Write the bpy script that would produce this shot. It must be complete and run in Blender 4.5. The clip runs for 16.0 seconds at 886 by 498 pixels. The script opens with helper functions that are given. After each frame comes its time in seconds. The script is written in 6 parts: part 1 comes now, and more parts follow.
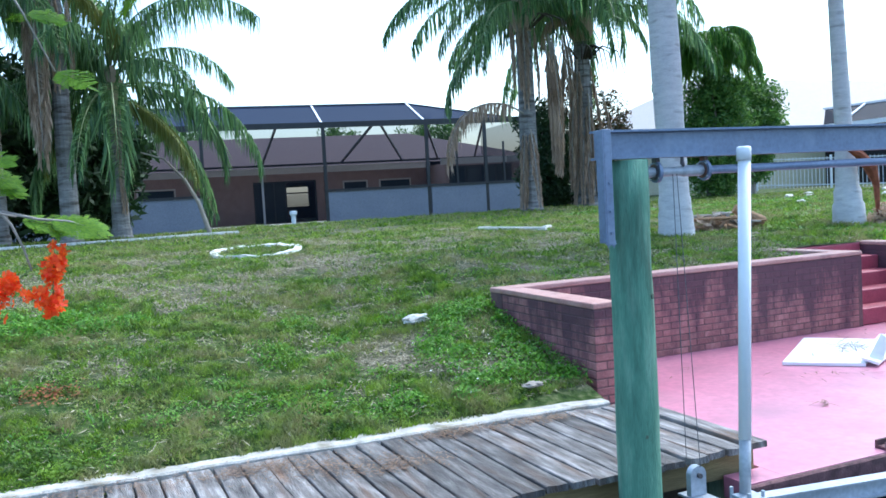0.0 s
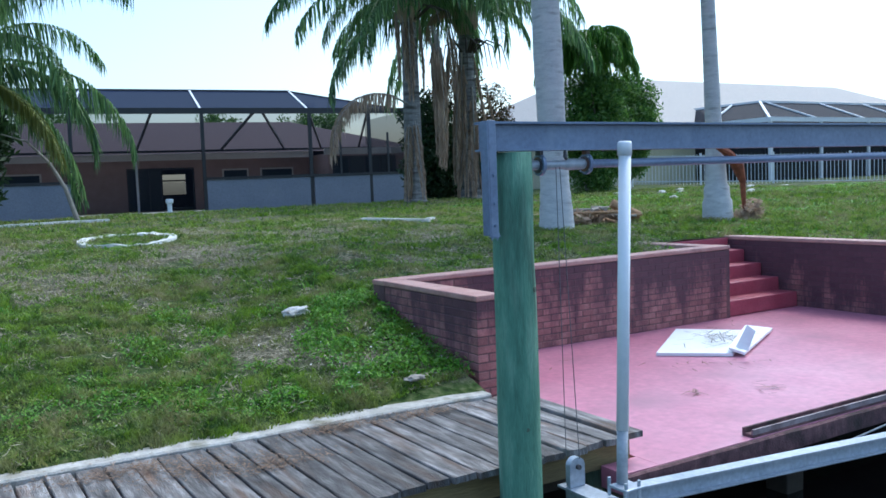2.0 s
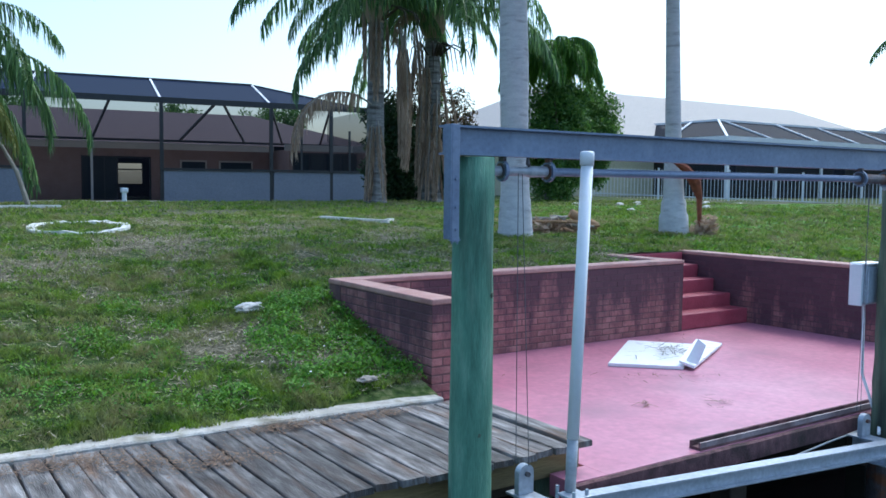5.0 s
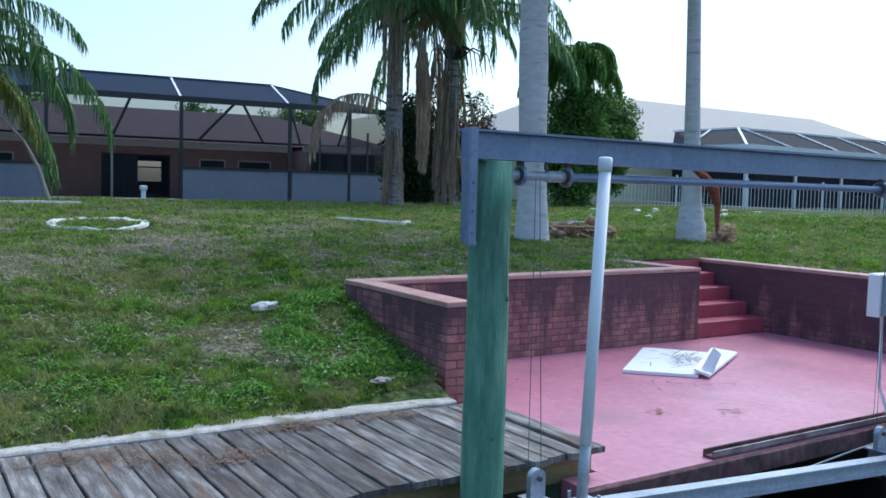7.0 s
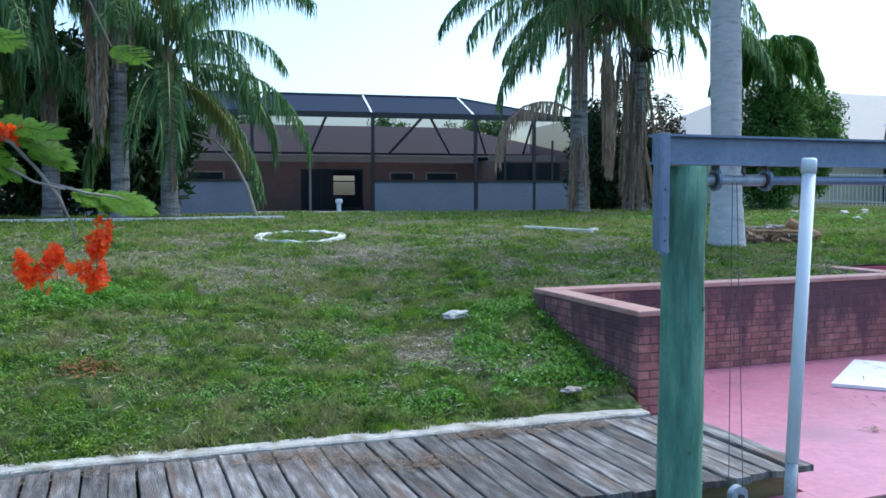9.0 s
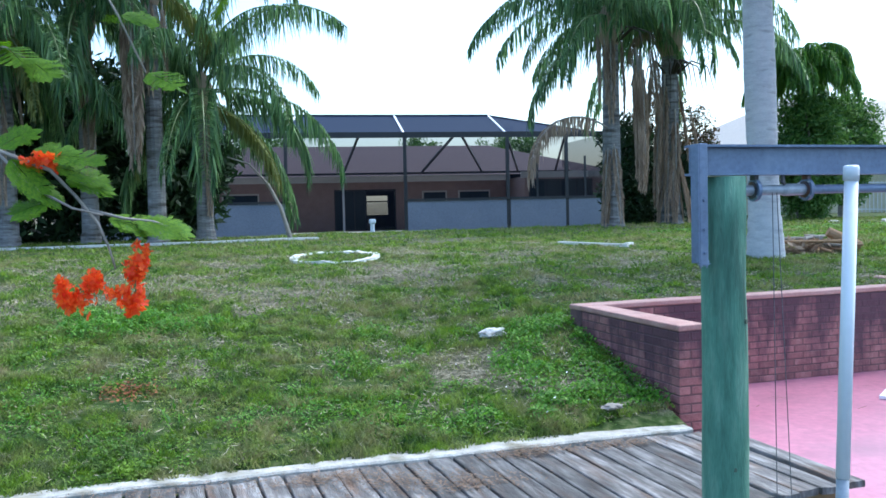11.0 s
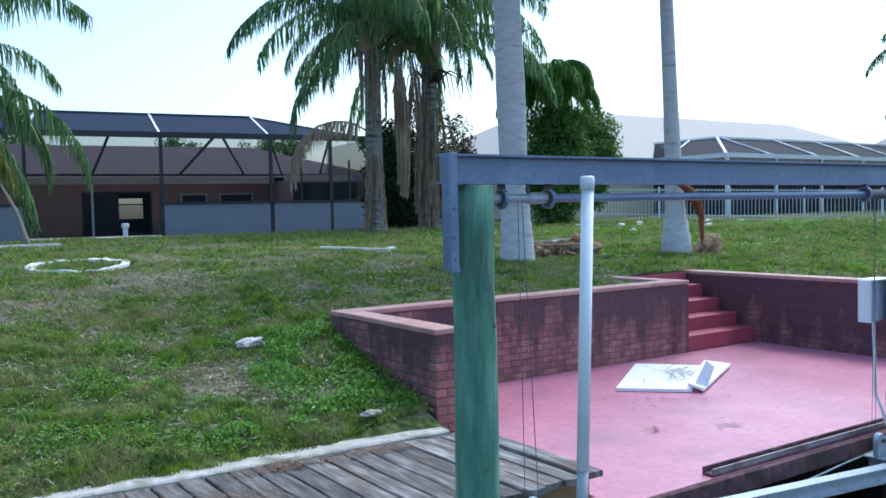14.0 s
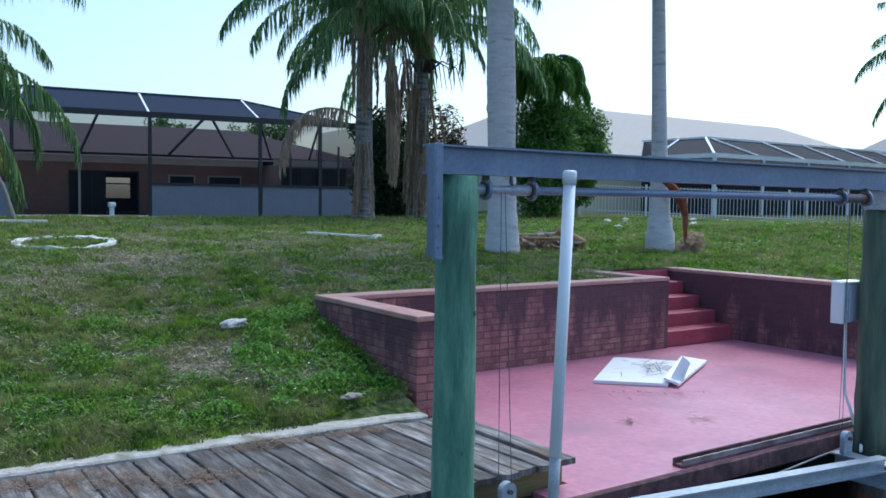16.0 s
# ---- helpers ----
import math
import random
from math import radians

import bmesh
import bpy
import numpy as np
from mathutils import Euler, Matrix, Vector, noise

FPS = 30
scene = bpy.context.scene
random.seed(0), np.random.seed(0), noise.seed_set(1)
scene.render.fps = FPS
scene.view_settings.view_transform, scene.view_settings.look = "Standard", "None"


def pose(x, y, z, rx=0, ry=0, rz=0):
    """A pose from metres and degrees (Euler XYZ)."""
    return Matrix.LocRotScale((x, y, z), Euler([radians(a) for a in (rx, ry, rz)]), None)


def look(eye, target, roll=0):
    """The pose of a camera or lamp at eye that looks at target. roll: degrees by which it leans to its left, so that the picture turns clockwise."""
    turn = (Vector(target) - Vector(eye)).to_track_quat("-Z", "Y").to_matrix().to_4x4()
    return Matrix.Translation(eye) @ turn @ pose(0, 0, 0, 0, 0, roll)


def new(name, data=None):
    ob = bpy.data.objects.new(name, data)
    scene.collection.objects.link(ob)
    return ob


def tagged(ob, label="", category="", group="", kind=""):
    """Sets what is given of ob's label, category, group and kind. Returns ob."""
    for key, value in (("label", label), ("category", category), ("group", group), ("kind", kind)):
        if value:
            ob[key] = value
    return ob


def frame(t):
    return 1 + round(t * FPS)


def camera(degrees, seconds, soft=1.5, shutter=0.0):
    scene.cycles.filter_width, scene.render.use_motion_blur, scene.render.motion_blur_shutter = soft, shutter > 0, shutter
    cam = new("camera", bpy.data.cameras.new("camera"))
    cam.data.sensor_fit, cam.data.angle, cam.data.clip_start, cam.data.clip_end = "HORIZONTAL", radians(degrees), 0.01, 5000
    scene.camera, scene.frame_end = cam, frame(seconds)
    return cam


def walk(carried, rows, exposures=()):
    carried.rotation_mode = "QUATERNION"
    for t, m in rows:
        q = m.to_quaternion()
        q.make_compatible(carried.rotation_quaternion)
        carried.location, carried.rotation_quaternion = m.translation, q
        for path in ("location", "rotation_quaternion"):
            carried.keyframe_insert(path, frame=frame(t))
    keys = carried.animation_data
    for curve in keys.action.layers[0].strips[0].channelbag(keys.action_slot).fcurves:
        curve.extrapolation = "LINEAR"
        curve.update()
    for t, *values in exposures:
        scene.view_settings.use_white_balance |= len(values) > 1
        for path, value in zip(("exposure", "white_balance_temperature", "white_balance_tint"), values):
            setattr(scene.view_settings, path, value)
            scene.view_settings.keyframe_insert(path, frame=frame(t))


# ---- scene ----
cam = camera(53.9, 16.0, 1.6)
PATH = [
    (0, (-0.745, -0.602, 1.716), (0.054, 1.228, 1.598), -3.2),
    (0.5, (-0.73, -0.576, 1.719), (0.178, 1.201, 1.585), -3.5),
    (1, (-0.706, -0.551, 1.715), (0.259, 1.195, 1.571), -3.6),
    (1.5, (-0.686, -0.514, 1.7), (0.331, 1.198, 1.513), -3.3),
    (2, (-0.69, -0.506, 1.709), (0.344, 1.2, 1.559), -2.2),
    (2.5, (-0.698, -0.501, 1.702), (0.337, 1.203, 1.548), -0.9),
    (3, (-0.685, -0.483, 1.696), (0.413, 1.183, 1.56), -0.4),
    (5.5, (-0.687, -0.482, 1.705), (0.427, 1.173, 1.56), 0.7),
    (6, (-0.692, -0.492, 1.704), (0.413, 1.17, 1.575), 0.9),
    (6.5, (-0.694, -0.491, 1.702), (0.406, 1.174, 1.574), 1.3),
    (7, (-0.695, -0.49, 1.704), (0.392, 1.184, 1.566), 1.6),
    (7.5, (-0.69, -0.481, 1.703), (0.394, 1.196, 1.583), 1.5),
    (8, (-0.692, -0.497, 1.715), (0.34, 1.212, 1.598), 1.1),
    (8.5, (-0.715, -0.511, 1.72), (0.154, 1.287, 1.607), 1.4),
    (9, (-0.725, -0.502, 1.715), (-0.016, 1.364, 1.589), -0.0),
    (11.5, (-0.722, -0.471, 1.711), (-0.091, 1.425, 1.632), -1.4),
    (12, (-0.736, -0.493, 1.712), (-0.113, 1.406, 1.644), -1.5),
    (12.5, (-0.729, -0.479, 1.717), (-0.105, 1.421, 1.696), -1.8),
    (13, (-0.734, -0.484, 1.722), (-0.111, 1.416, 1.678), -1.9),
    (13.5, (-0.722, -0.492, 1.722), (0.099, 1.331, 1.691), -1.0),
    (14, (-0.625, -0.415, 1.728), (0.489, 1.244, 1.641), -1.2),
    (14.5, (-0.597, -0.402, 1.727), (0.704, 1.115, 1.661), -1.3),
    (15, (-0.548, -0.384, 1.725), (0.81, 1.084, 1.686), -0.8),
    (15.5, (-0.605, -0.43, 1.703), (0.667, 1.112, 1.641), -2.8),
    (16, (-0.672, -0.516, 1.72), (0.466, 1.125, 1.611), 0.8),
]
walk(cam, [(t, look(eye, target, roll)) for t, eye, target, roll in PATH], [(0.0, 1.63, 5400, 1), (0.5, 1.28, 5400, 1), (1.0, 1.18, 5400, 1), (1.5, 1.08, 5400, 1), (3.0, 0.96, 5400, 1), (5.5, 0.93, 5400, 1), (7.0, 0.80, 5400, 1), (8.0, 0.80, 5400, 1), (8.5, 0.88, 5400, 1), (9.0, 1.08, 5400, 1), (11.5, 1.53, 5400, 1), (12.5, 1.63, 5400, 1), (13.5, 1.53, 5400, 1), (14.2, 0.83, 5400, 1), (14.5, 0.68, 5400, 1), (15.5, 0.72, 5400, 1), (16.0, 0.70, 5400, 1)])
# ---- world and light ----
world = bpy.data.worlds.new("sky")
scene.world = world
world.use_nodes = True
wn = world.node_tree.nodes
sky = wn.new("ShaderNodeTexSky")
sky.sky_type, sky.sun_disc = "NISHITA", False
SUN_EL, SUN_AZ = 57.0, 72.0  # degrees; azimuth clockwise from +y
sky.sun_elevation, sky.sun_rotation = radians(SUN_EL), radians(SUN_AZ)
sky.air_density, sky.dust_density, sky.ozone_density = 1.0, 3.2, 1.0
wn["Background"].inputs["Strength"].default_value = 0.15
world.node_tree.links.new(sky.outputs[0], wn["Background"].inputs["Color"])
sun = new("sun", bpy.data.lights.new("sun", "SUN"))
sun.data.energy, sun.data.angle, sun.data.color = 0.75, radians(16), (1.0, 0.96, 0.9)
ce, se = math.cos(radians(SUN_EL)), math.sin(radians(SUN_EL))
sun_way = Vector((ce * math.sin(radians(SUN_AZ)), ce * math.cos(radians(SUN_AZ)), se))
sun.matrix_world = look(sun_way * 60, (0, 0, 0))


# ---- materials ----
def mat(name, colors, rough=0.8, scale=8.0, fine=60.0, bump=0.15, metal=0.0, stretch=(1, 1, 1), spread=0.25, stain=None, stain_scale=1.5, stain_edge=(0.5, 0.65), spec=0.5, per=0.0, height=0.01, place=None):
    """Two-scale noise between the given colours, an optional stain, a fine bump; per: variation from object to object."""
    m = bpy.data.materials.new(name)
    m.use_nodes = True
    t = m.node_tree
    n, l = t.nodes, t.links
    b = n["Principled BSDF"]
    tc, mp, info = n.new("ShaderNodeTexCoord"), n.new("ShaderNodeMapping"), n.new("ShaderNodeObjectInfo")
    mp.inputs["Scale"].default_value = stretch
    l.new(tc.outputs["Object"], mp.inputs["Vector"])
    w = n.new("ShaderNodeMath")
    w.operation = "MULTIPLY"
    w.inputs[1].default_value = 40.0
    l.new(info.outputs["Random"], w.inputs[0])

    def noise_node(s, detail=4.0):
        q = n.new("ShaderNodeTexNoise")
        q.noise_dimensions = "4D"
        q.inputs["Scale"].default_value, q.inputs["Detail"].default_value = s, detail
        l.new(mp.outputs[0], q.inputs["Vector"])
        l.new(w.outputs[0], q.inputs["W"])
        return q
    big, small = noise_node(scale), noise_node(fine, 3.0)
    ramp = n.new("ShaderNodeValToRGB")
    ramp.color_ramp.elements[0].position, ramp.color_ramp.elements[1].position = 0.5 - spread, 0.5 + spread
    ramp.color_ramp.elements[0].color, ramp.color_ramp.elements[1].color = (*colors[0], 1), (*colors[-1], 1)
    if len(colors) == 3:
        e = ramp.color_ramp.elements.new(0.5)
        e.color = (*colors[1], 1)
    l.new(big.outputs["Fac"], ramp.inputs["Fac"])
    col = ramp.outputs["Color"]
    grain = n.new("ShaderNodeMix")
    grain.data_type, grain.blend_type = "RGBA", "OVERLAY"
    grain.inputs["Factor"].default_value = 0.35
    l.new(col, grain.inputs["A"])
    l.new(small.outputs["Fac"], grain.inputs["B"])
    col = grain.outputs["Result"]
    if stain:
        sn, sr, sm = noise_node(stain_scale, 6.0), n.new("ShaderNodeMapRange"), n.new("ShaderNodeMix")
        if place:  # stains that run on from piece to piece
            ge, m2 = n.new("ShaderNodeNewGeometry"), n.new("ShaderNodeMapping")
            m2.inputs["Scale"].default_value = place
            l.new(ge.outputs["Position"], m2.inputs["Vector"])
            l.new(m2.outputs[0], sn.inputs["Vector"])
            sn.inputs["W"].default_value = 3.0
            for k in list(sn.inputs["W"].links):
                l.remove(k)
        sr.inputs["From Min"].default_value, sr.inputs["From Max"].default_value = stain_edge
        sm.data_type = "RGBA"
        l.new(sn.outputs["Fac"], sr.inputs["Value"])
        l.new(sr.outputs[0], sm.inputs["Factor"])
        l.new(col, sm.inputs["A"])
        sm.inputs["B"].default_value = (*stain, 1)
        col = sm.outputs["Result"]
    if per:
        hv, pr = n.new("ShaderNodeHueSaturation"), n.new("ShaderNodeMapRange")
        pr.inputs["To Min"].default_value, pr.inputs["To Max"].default_value = 1 - per, 1 + per
        l.new(info.outputs["Random"], pr.inputs["Value"])
        l.new(pr.outputs[0], hv.inputs["Value"])
        l.new(col, hv.inputs["Color"])
        col = hv.outputs["Color"]
    l.new(col, b.inputs["Base Color"])
    b.inputs["Roughness"].default_value, b.inputs["Metallic"].default_value = rough, metal
    b.inputs["Specular IOR Level"].default_value = spec
    if bump:
        bp = n.new("ShaderNodeBump")
        bp.inputs["Strength"].default_value, bp.inputs["Distance"].default_value = bump, height
        l.new(small.outputs["Fac"], bp.inputs["Height"])
        l.new(bp.outputs["Normal"], b.inputs["Normal"])
    return m


def leaf_mat(name, a, b_, trans=0.25, rough=0.55, random_by="island"):
    m = bpy.data.materials.new(name)
    m.use_nodes = True
    t = m.node_tree
    n, l = t.nodes, t.links
    b, out = n["Principled BSDF"], n["Material Output"]
    geo, mix = n.new("ShaderNodeNewGeometry"), n.new("ShaderNodeMix")
    mix.data_type = "RGBA"
    mix.inputs["A"].default_value, mix.inputs["B"].default_value = (*a, 1), (*b_, 1)
    l.new(geo.outputs["Random Per Island"], mix.inputs["Factor"])
    l.new(mix.outputs["Result"], b.inputs["Base Color"])
    b.inputs["Roughness"].default_value = rough
    tr, ms = n.new("ShaderNodeBsdfTranslucent"), n.new("ShaderNodeMixShader")
    l.new(mix.outputs["Result"], tr.inputs["Color"])
    ms.inputs[0].default_value = trans
    l.new(b.outputs[0], ms.inputs[1])
    l.new(tr.outputs[0], ms.inputs[2])
    l.new(ms.outputs[0], out.inputs["Surface"])
    return m


def screen_mat(name, color, cover):
    """Insect screen: fine mesh that covers part of the view."""
    m = bpy.data.materials.new(name)
    m.use_nodes = True
    t = m.node_tree
    n, l = t.nodes, t.links
    tr, ms = n.new("ShaderNodeBsdfTransparent"), n.new("ShaderNodeMixShader")
    n["Principled BSDF"].inputs["Base Color"].default_value = (*color, 1)
    n["Principled BSDF"].inputs["Roughness"].default_value = 1.0
    n["Principled BSDF"].inputs["Specular IOR Level"].default_value = 0.05
    ms.inputs[0].default_value = cover
    l.new(tr.outputs[0], ms.inputs[1])
    l.new(n["Principled BSDF"].outputs[0], ms.inputs[2])
    l.new(ms.outputs[0], n["Material Output"].inputs["Surface"])
    return m


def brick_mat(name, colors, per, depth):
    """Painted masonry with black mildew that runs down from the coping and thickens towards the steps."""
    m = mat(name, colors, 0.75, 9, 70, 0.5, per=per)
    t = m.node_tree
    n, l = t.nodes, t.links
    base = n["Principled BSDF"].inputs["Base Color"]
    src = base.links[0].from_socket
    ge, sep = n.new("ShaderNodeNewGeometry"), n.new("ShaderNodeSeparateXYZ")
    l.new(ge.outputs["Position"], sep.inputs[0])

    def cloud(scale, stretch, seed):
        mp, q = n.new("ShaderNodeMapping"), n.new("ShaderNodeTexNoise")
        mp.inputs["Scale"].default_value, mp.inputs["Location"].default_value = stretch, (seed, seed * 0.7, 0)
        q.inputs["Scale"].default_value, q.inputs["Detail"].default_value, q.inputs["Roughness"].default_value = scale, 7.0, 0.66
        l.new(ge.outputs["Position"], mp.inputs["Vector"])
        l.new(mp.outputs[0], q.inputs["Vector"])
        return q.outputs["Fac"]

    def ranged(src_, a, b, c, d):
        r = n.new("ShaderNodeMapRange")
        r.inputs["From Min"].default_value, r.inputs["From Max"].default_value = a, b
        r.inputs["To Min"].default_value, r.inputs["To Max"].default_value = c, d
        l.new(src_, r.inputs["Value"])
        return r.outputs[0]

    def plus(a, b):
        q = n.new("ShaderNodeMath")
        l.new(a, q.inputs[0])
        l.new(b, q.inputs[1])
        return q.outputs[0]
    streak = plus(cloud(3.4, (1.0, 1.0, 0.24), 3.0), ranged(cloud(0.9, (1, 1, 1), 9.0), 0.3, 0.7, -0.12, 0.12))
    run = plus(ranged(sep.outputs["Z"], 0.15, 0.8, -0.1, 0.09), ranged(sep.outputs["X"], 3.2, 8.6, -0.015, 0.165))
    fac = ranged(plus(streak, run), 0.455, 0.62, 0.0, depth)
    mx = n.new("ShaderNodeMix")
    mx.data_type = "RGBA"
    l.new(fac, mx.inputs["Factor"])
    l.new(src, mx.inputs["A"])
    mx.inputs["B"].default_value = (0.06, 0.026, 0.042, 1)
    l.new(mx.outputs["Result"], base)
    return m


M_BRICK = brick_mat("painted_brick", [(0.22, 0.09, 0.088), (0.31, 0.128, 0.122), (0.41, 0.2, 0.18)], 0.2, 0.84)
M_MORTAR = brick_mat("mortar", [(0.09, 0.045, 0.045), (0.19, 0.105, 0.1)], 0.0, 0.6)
M_COPING = mat("coping_paint", [(0.34, 0.16, 0.14), (0.52, 0.33, 0.28)], 0.65, 4, 60, 0.2, stain=(0.2, 0.09, 0.085), stain_scale=4.0, stain_edge=(0.58, 0.8))
M_PINK = mat("pink_patio_paint", [(0.44, 0.155, 0.225), (0.5, 0.195, 0.27), (0.55, 0.25, 0.32)], 0.38, 1.4, 18, 0.05, stain=(0.31, 0.15, 0.19), stain_scale=1.3, stain_edge=(0.52, 0.8))
M_STEP = mat("step_paint", [(0.28, 0.045, 0.07), (0.4, 0.09, 0.12)], 0.5, 4, 50, 0.1)
M_SKIRT = mat("slab_edge_concrete", [(0.06, 0.028, 0.032), (0.24, 0.12, 0.12)], 0.85, 14, 60, 0.6, stain=(0.05, 0.035, 0.03), stain_scale=3.0)
M_CONC = mat("pale_concrete", [(0.42, 0.4, 0.37), (0.6, 0.59, 0.56)], 0.9, 9, 60, 0.8, stain=(0.3, 0.27, 0.23), stain_scale=4.0, stain_edge=(0.58, 0.8))
M_CAP = mat("chipped_cap_concrete", [(0.33, 0.3, 0.26), (0.62, 0.6, 0.55)], 0.9, 14, 70, 0.9, stain=(0.2, 0.18, 0.12), stain_scale=7.0, stain_edge=(0.52, 0.7))
# tide-wet concrete, darkened further for the shade under dock and slab
M_WET_SHADE_CONC = mat("wet_shaded_concrete", [(0.03, 0.025, 0.02), (0.08, 0.066, 0.05)], 0.7, 3, 30, 0.4)
M_PLANK = mat("weathered_plank", [(0.045, 0.038, 0.034), (0.15, 0.138, 0.13), (0.37, 0.35, 0.335)], 0.85, 7, 45, 0.9, stretch=(3.4, 0.5, 1), stain=(0.13, 0.075, 0.045), stain_scale=3.0, stain_edge=(0.52, 0.72), per=0.42, spread=0.24)
M_FASCIA = mat("treated_timber", [(0.16, 0.115, 0.045), (0.3, 0.23, 0.1)], 0.8, 4, 40, 0.4, stretch=(0.4, 1, 3), stain=(0.06, 0.045, 0.025), stain_scale=2.0)
M_PILE = mat("green_piling", [(0.075, 0.18, 0.115), (0.125, 0.27, 0.175), (0.22, 0.37, 0.25)], 0.75, 9, 60, 0.5, stretch=(2.5, 2.5, 0.4), stain=(0.05, 0.11, 0.07), stain_scale=3.0, stain_edge=(0.56, 0.7))
M_PILE2 = mat("aged_piling", [(0.05, 0.085, 0.06), (0.1, 0.14, 0.09), (0.16, 0.18, 0.12)], 0.8, 9, 60, 0.5, stretch=(2.5, 2.5, 0.25), stain=(0.03, 0.035, 0.025), stain_scale=3.0)
M_STEEL = mat("galvanised_steel", [(0.15, 0.19, 0.28), (0.21, 0.26, 0.36)], 0.45, 3, 50, 0.03, metal=0.2, stain=(0.27, 0.32, 0.41), stain_scale=4.0, stain_edge=(0.58, 0.85))
M_ALU = mat("aluminium", [(0.34, 0.38, 0.43), (0.5, 0.53, 0.58)], 0.4, 5, 40, 0.05, metal=0.4, stain=(0.3, 0.31, 0.33), stain_scale=6.0, stain_edge=(0.62, 0.8))
M_SLAT = mat("dull_ribbed_aluminium", [(0.16, 0.18, 0.21), (0.27, 0.3, 0.34)], 0.5, 6, 50, 0.1, metal=0.3, stain=(0.1, 0.1, 0.1), stain_scale=5.0, stain_edge=(0.6, 0.8))
M_DARKMETAL = mat("greasy_steel", [(0.06, 0.055, 0.06), (0.16, 0.15, 0.16)], 0.5, 20, 80, 0.3, metal=0.5, stain=(0.2, 0.09, 0.05), stain_scale=9.0)
M_PVC = mat("white_pvc", [(0.86, 0.87, 0.89), (0.9, 0.91, 0.92)], 0.35, 4, 30, 0.02, stain=(0.6, 0.6, 0.58), stain_scale=5.0, stain_edge=(0.66, 0.9))
M_EDGE = mat("weathered_edge", [(0.2, 0.14, 0.145), (0.37, 0.31, 0.31)], 0.7, 5, 40, 0.3, stain=(0.12, 0.07, 0.07), stain_scale=4.0)
M_GREYPIPE = mat("grey_pipe", [(0.36, 0.38, 0.41), (0.46, 0.48, 0.5)], 0.45, 5, 40, 0.05, metal=0.2)
M_RUST = mat("rusty_iron", [(0.13, 0.035, 0.02), (0.3, 0.09, 0.04)], 0.85, 12, 70, 0.5)
M_CABLE = mat("wire_cable", [(0.09, 0.09, 0.1), (0.16, 0.16, 0.17)], 0.6, 30, 90, 0.2, metal=0.3)
M_WHITE = mat("white_panel", [(0.84, 0.85, 0.86), (0.89, 0.9, 0.9)], 0.5, 3, 40, 0.05, stain=(0.5, 0.48, 0.45), stain_scale=5.0, stain_edge=(0.6, 0.8))
M_EBOX = mat("grey_enamel", [(0.42, 0.46, 0.52), (0.5, 0.54, 0.6)], 0.45, 3, 40, 0.03)
M_ROYAL = mat("royal_palm_bark", [(0.42, 0.41, 0.42), (0.53, 0.52, 0.52), (0.62, 0.6, 0.59)], 0.85, 5, 50, 0.5, stretch=(1, 1, 4), stain=(0.19, 0.18, 0.17), stain_scale=3.5, stain_edge=(0.58, 0.8))
M_QUEEN = mat("queen_palm_bark", [(0.12, 0.115, 0.11), (0.24, 0.23, 0.225), (0.38, 0.365, 0.35)], 0.9, 6, 40, 0.7, stretch=(1, 1, 5), stain=(0.08, 0.07, 0.06), stain_scale=3.0)
M_BARK = mat("bare_bark", [(0.24, 0.21, 0.18), (0.4, 0.36, 0.31)], 0.85, 9, 70, 0.4)
M_LOG = mat("cut_palm_wood", [(0.22, 0.12, 0.055), (0.42, 0.27, 0.15)], 0.85, 9, 60, 0.5)
M_BARK_DARK = mat("dark_stalk", [(0.04, 0.032, 0.028), (0.1, 0.08, 0.065)], 0.85, 9, 60, 0.4)
M_CROWNSHAFT = mat("crownshaft", [(0.12, 0.2, 0.05), (0.2, 0.3, 0.09)], 0.5, 4, 30, 0.1)
M_FROND = leaf_mat("palm_frond", (0.035, 0.1, 0.03), (0.3, 0.46, 0.17), 0.5, 0.34)
# lit copy of the palm frond: sunlight put into a yellower green
M_FROND_LIT = leaf_mat("sunlit_frond", (0.05, 0.15, 0.02), (0.24, 0.42, 0.06), 0.45, 0.4)
M_FROND_Y = leaf_mat("yellowing_frond", (0.14, 0.16, 0.03), (0.24, 0.26, 0.06), 0.3)
M_FROND_DEAD = leaf_mat("dead_frond", (0.33, 0.235, 0.16), (0.56, 0.43, 0.32), 0.35, 0.85)
M_RACHIS = mat("frond_rib", [(0.1, 0.14, 0.04), (0.16, 0.2, 0.07)], 0.5, 5, 30, 0.05)
M_LEAF = leaf_mat("tree_leaf", (0.04, 0.12, 0.02), (0.18, 0.31, 0.06), 0.4)
# shaded copy of the tree leaf: the shade is in the near-black green
M_LEAF_SHADED = leaf_mat("shade_painted_leaf", (0.012, 0.032, 0.012), (0.036, 0.075, 0.02), 0.2, 0.7)
M_LEAF_BROWN = leaf_mat("brown_tipped_leaf", (0.02, 0.045, 0.014), (0.14, 0.075, 0.035), 0.25, 0.7)
M_LEAF_BRIGHT = leaf_mat("poinciana_leaf", (0.08, 0.2, 0.004), (0.2, 0.36, 0.008), 0.5, 0.7)
M_FLOWER = leaf_mat("poinciana_flower", (0.9, 0.055, 0.01), (0.98, 0.22, 0.02), 0.5)
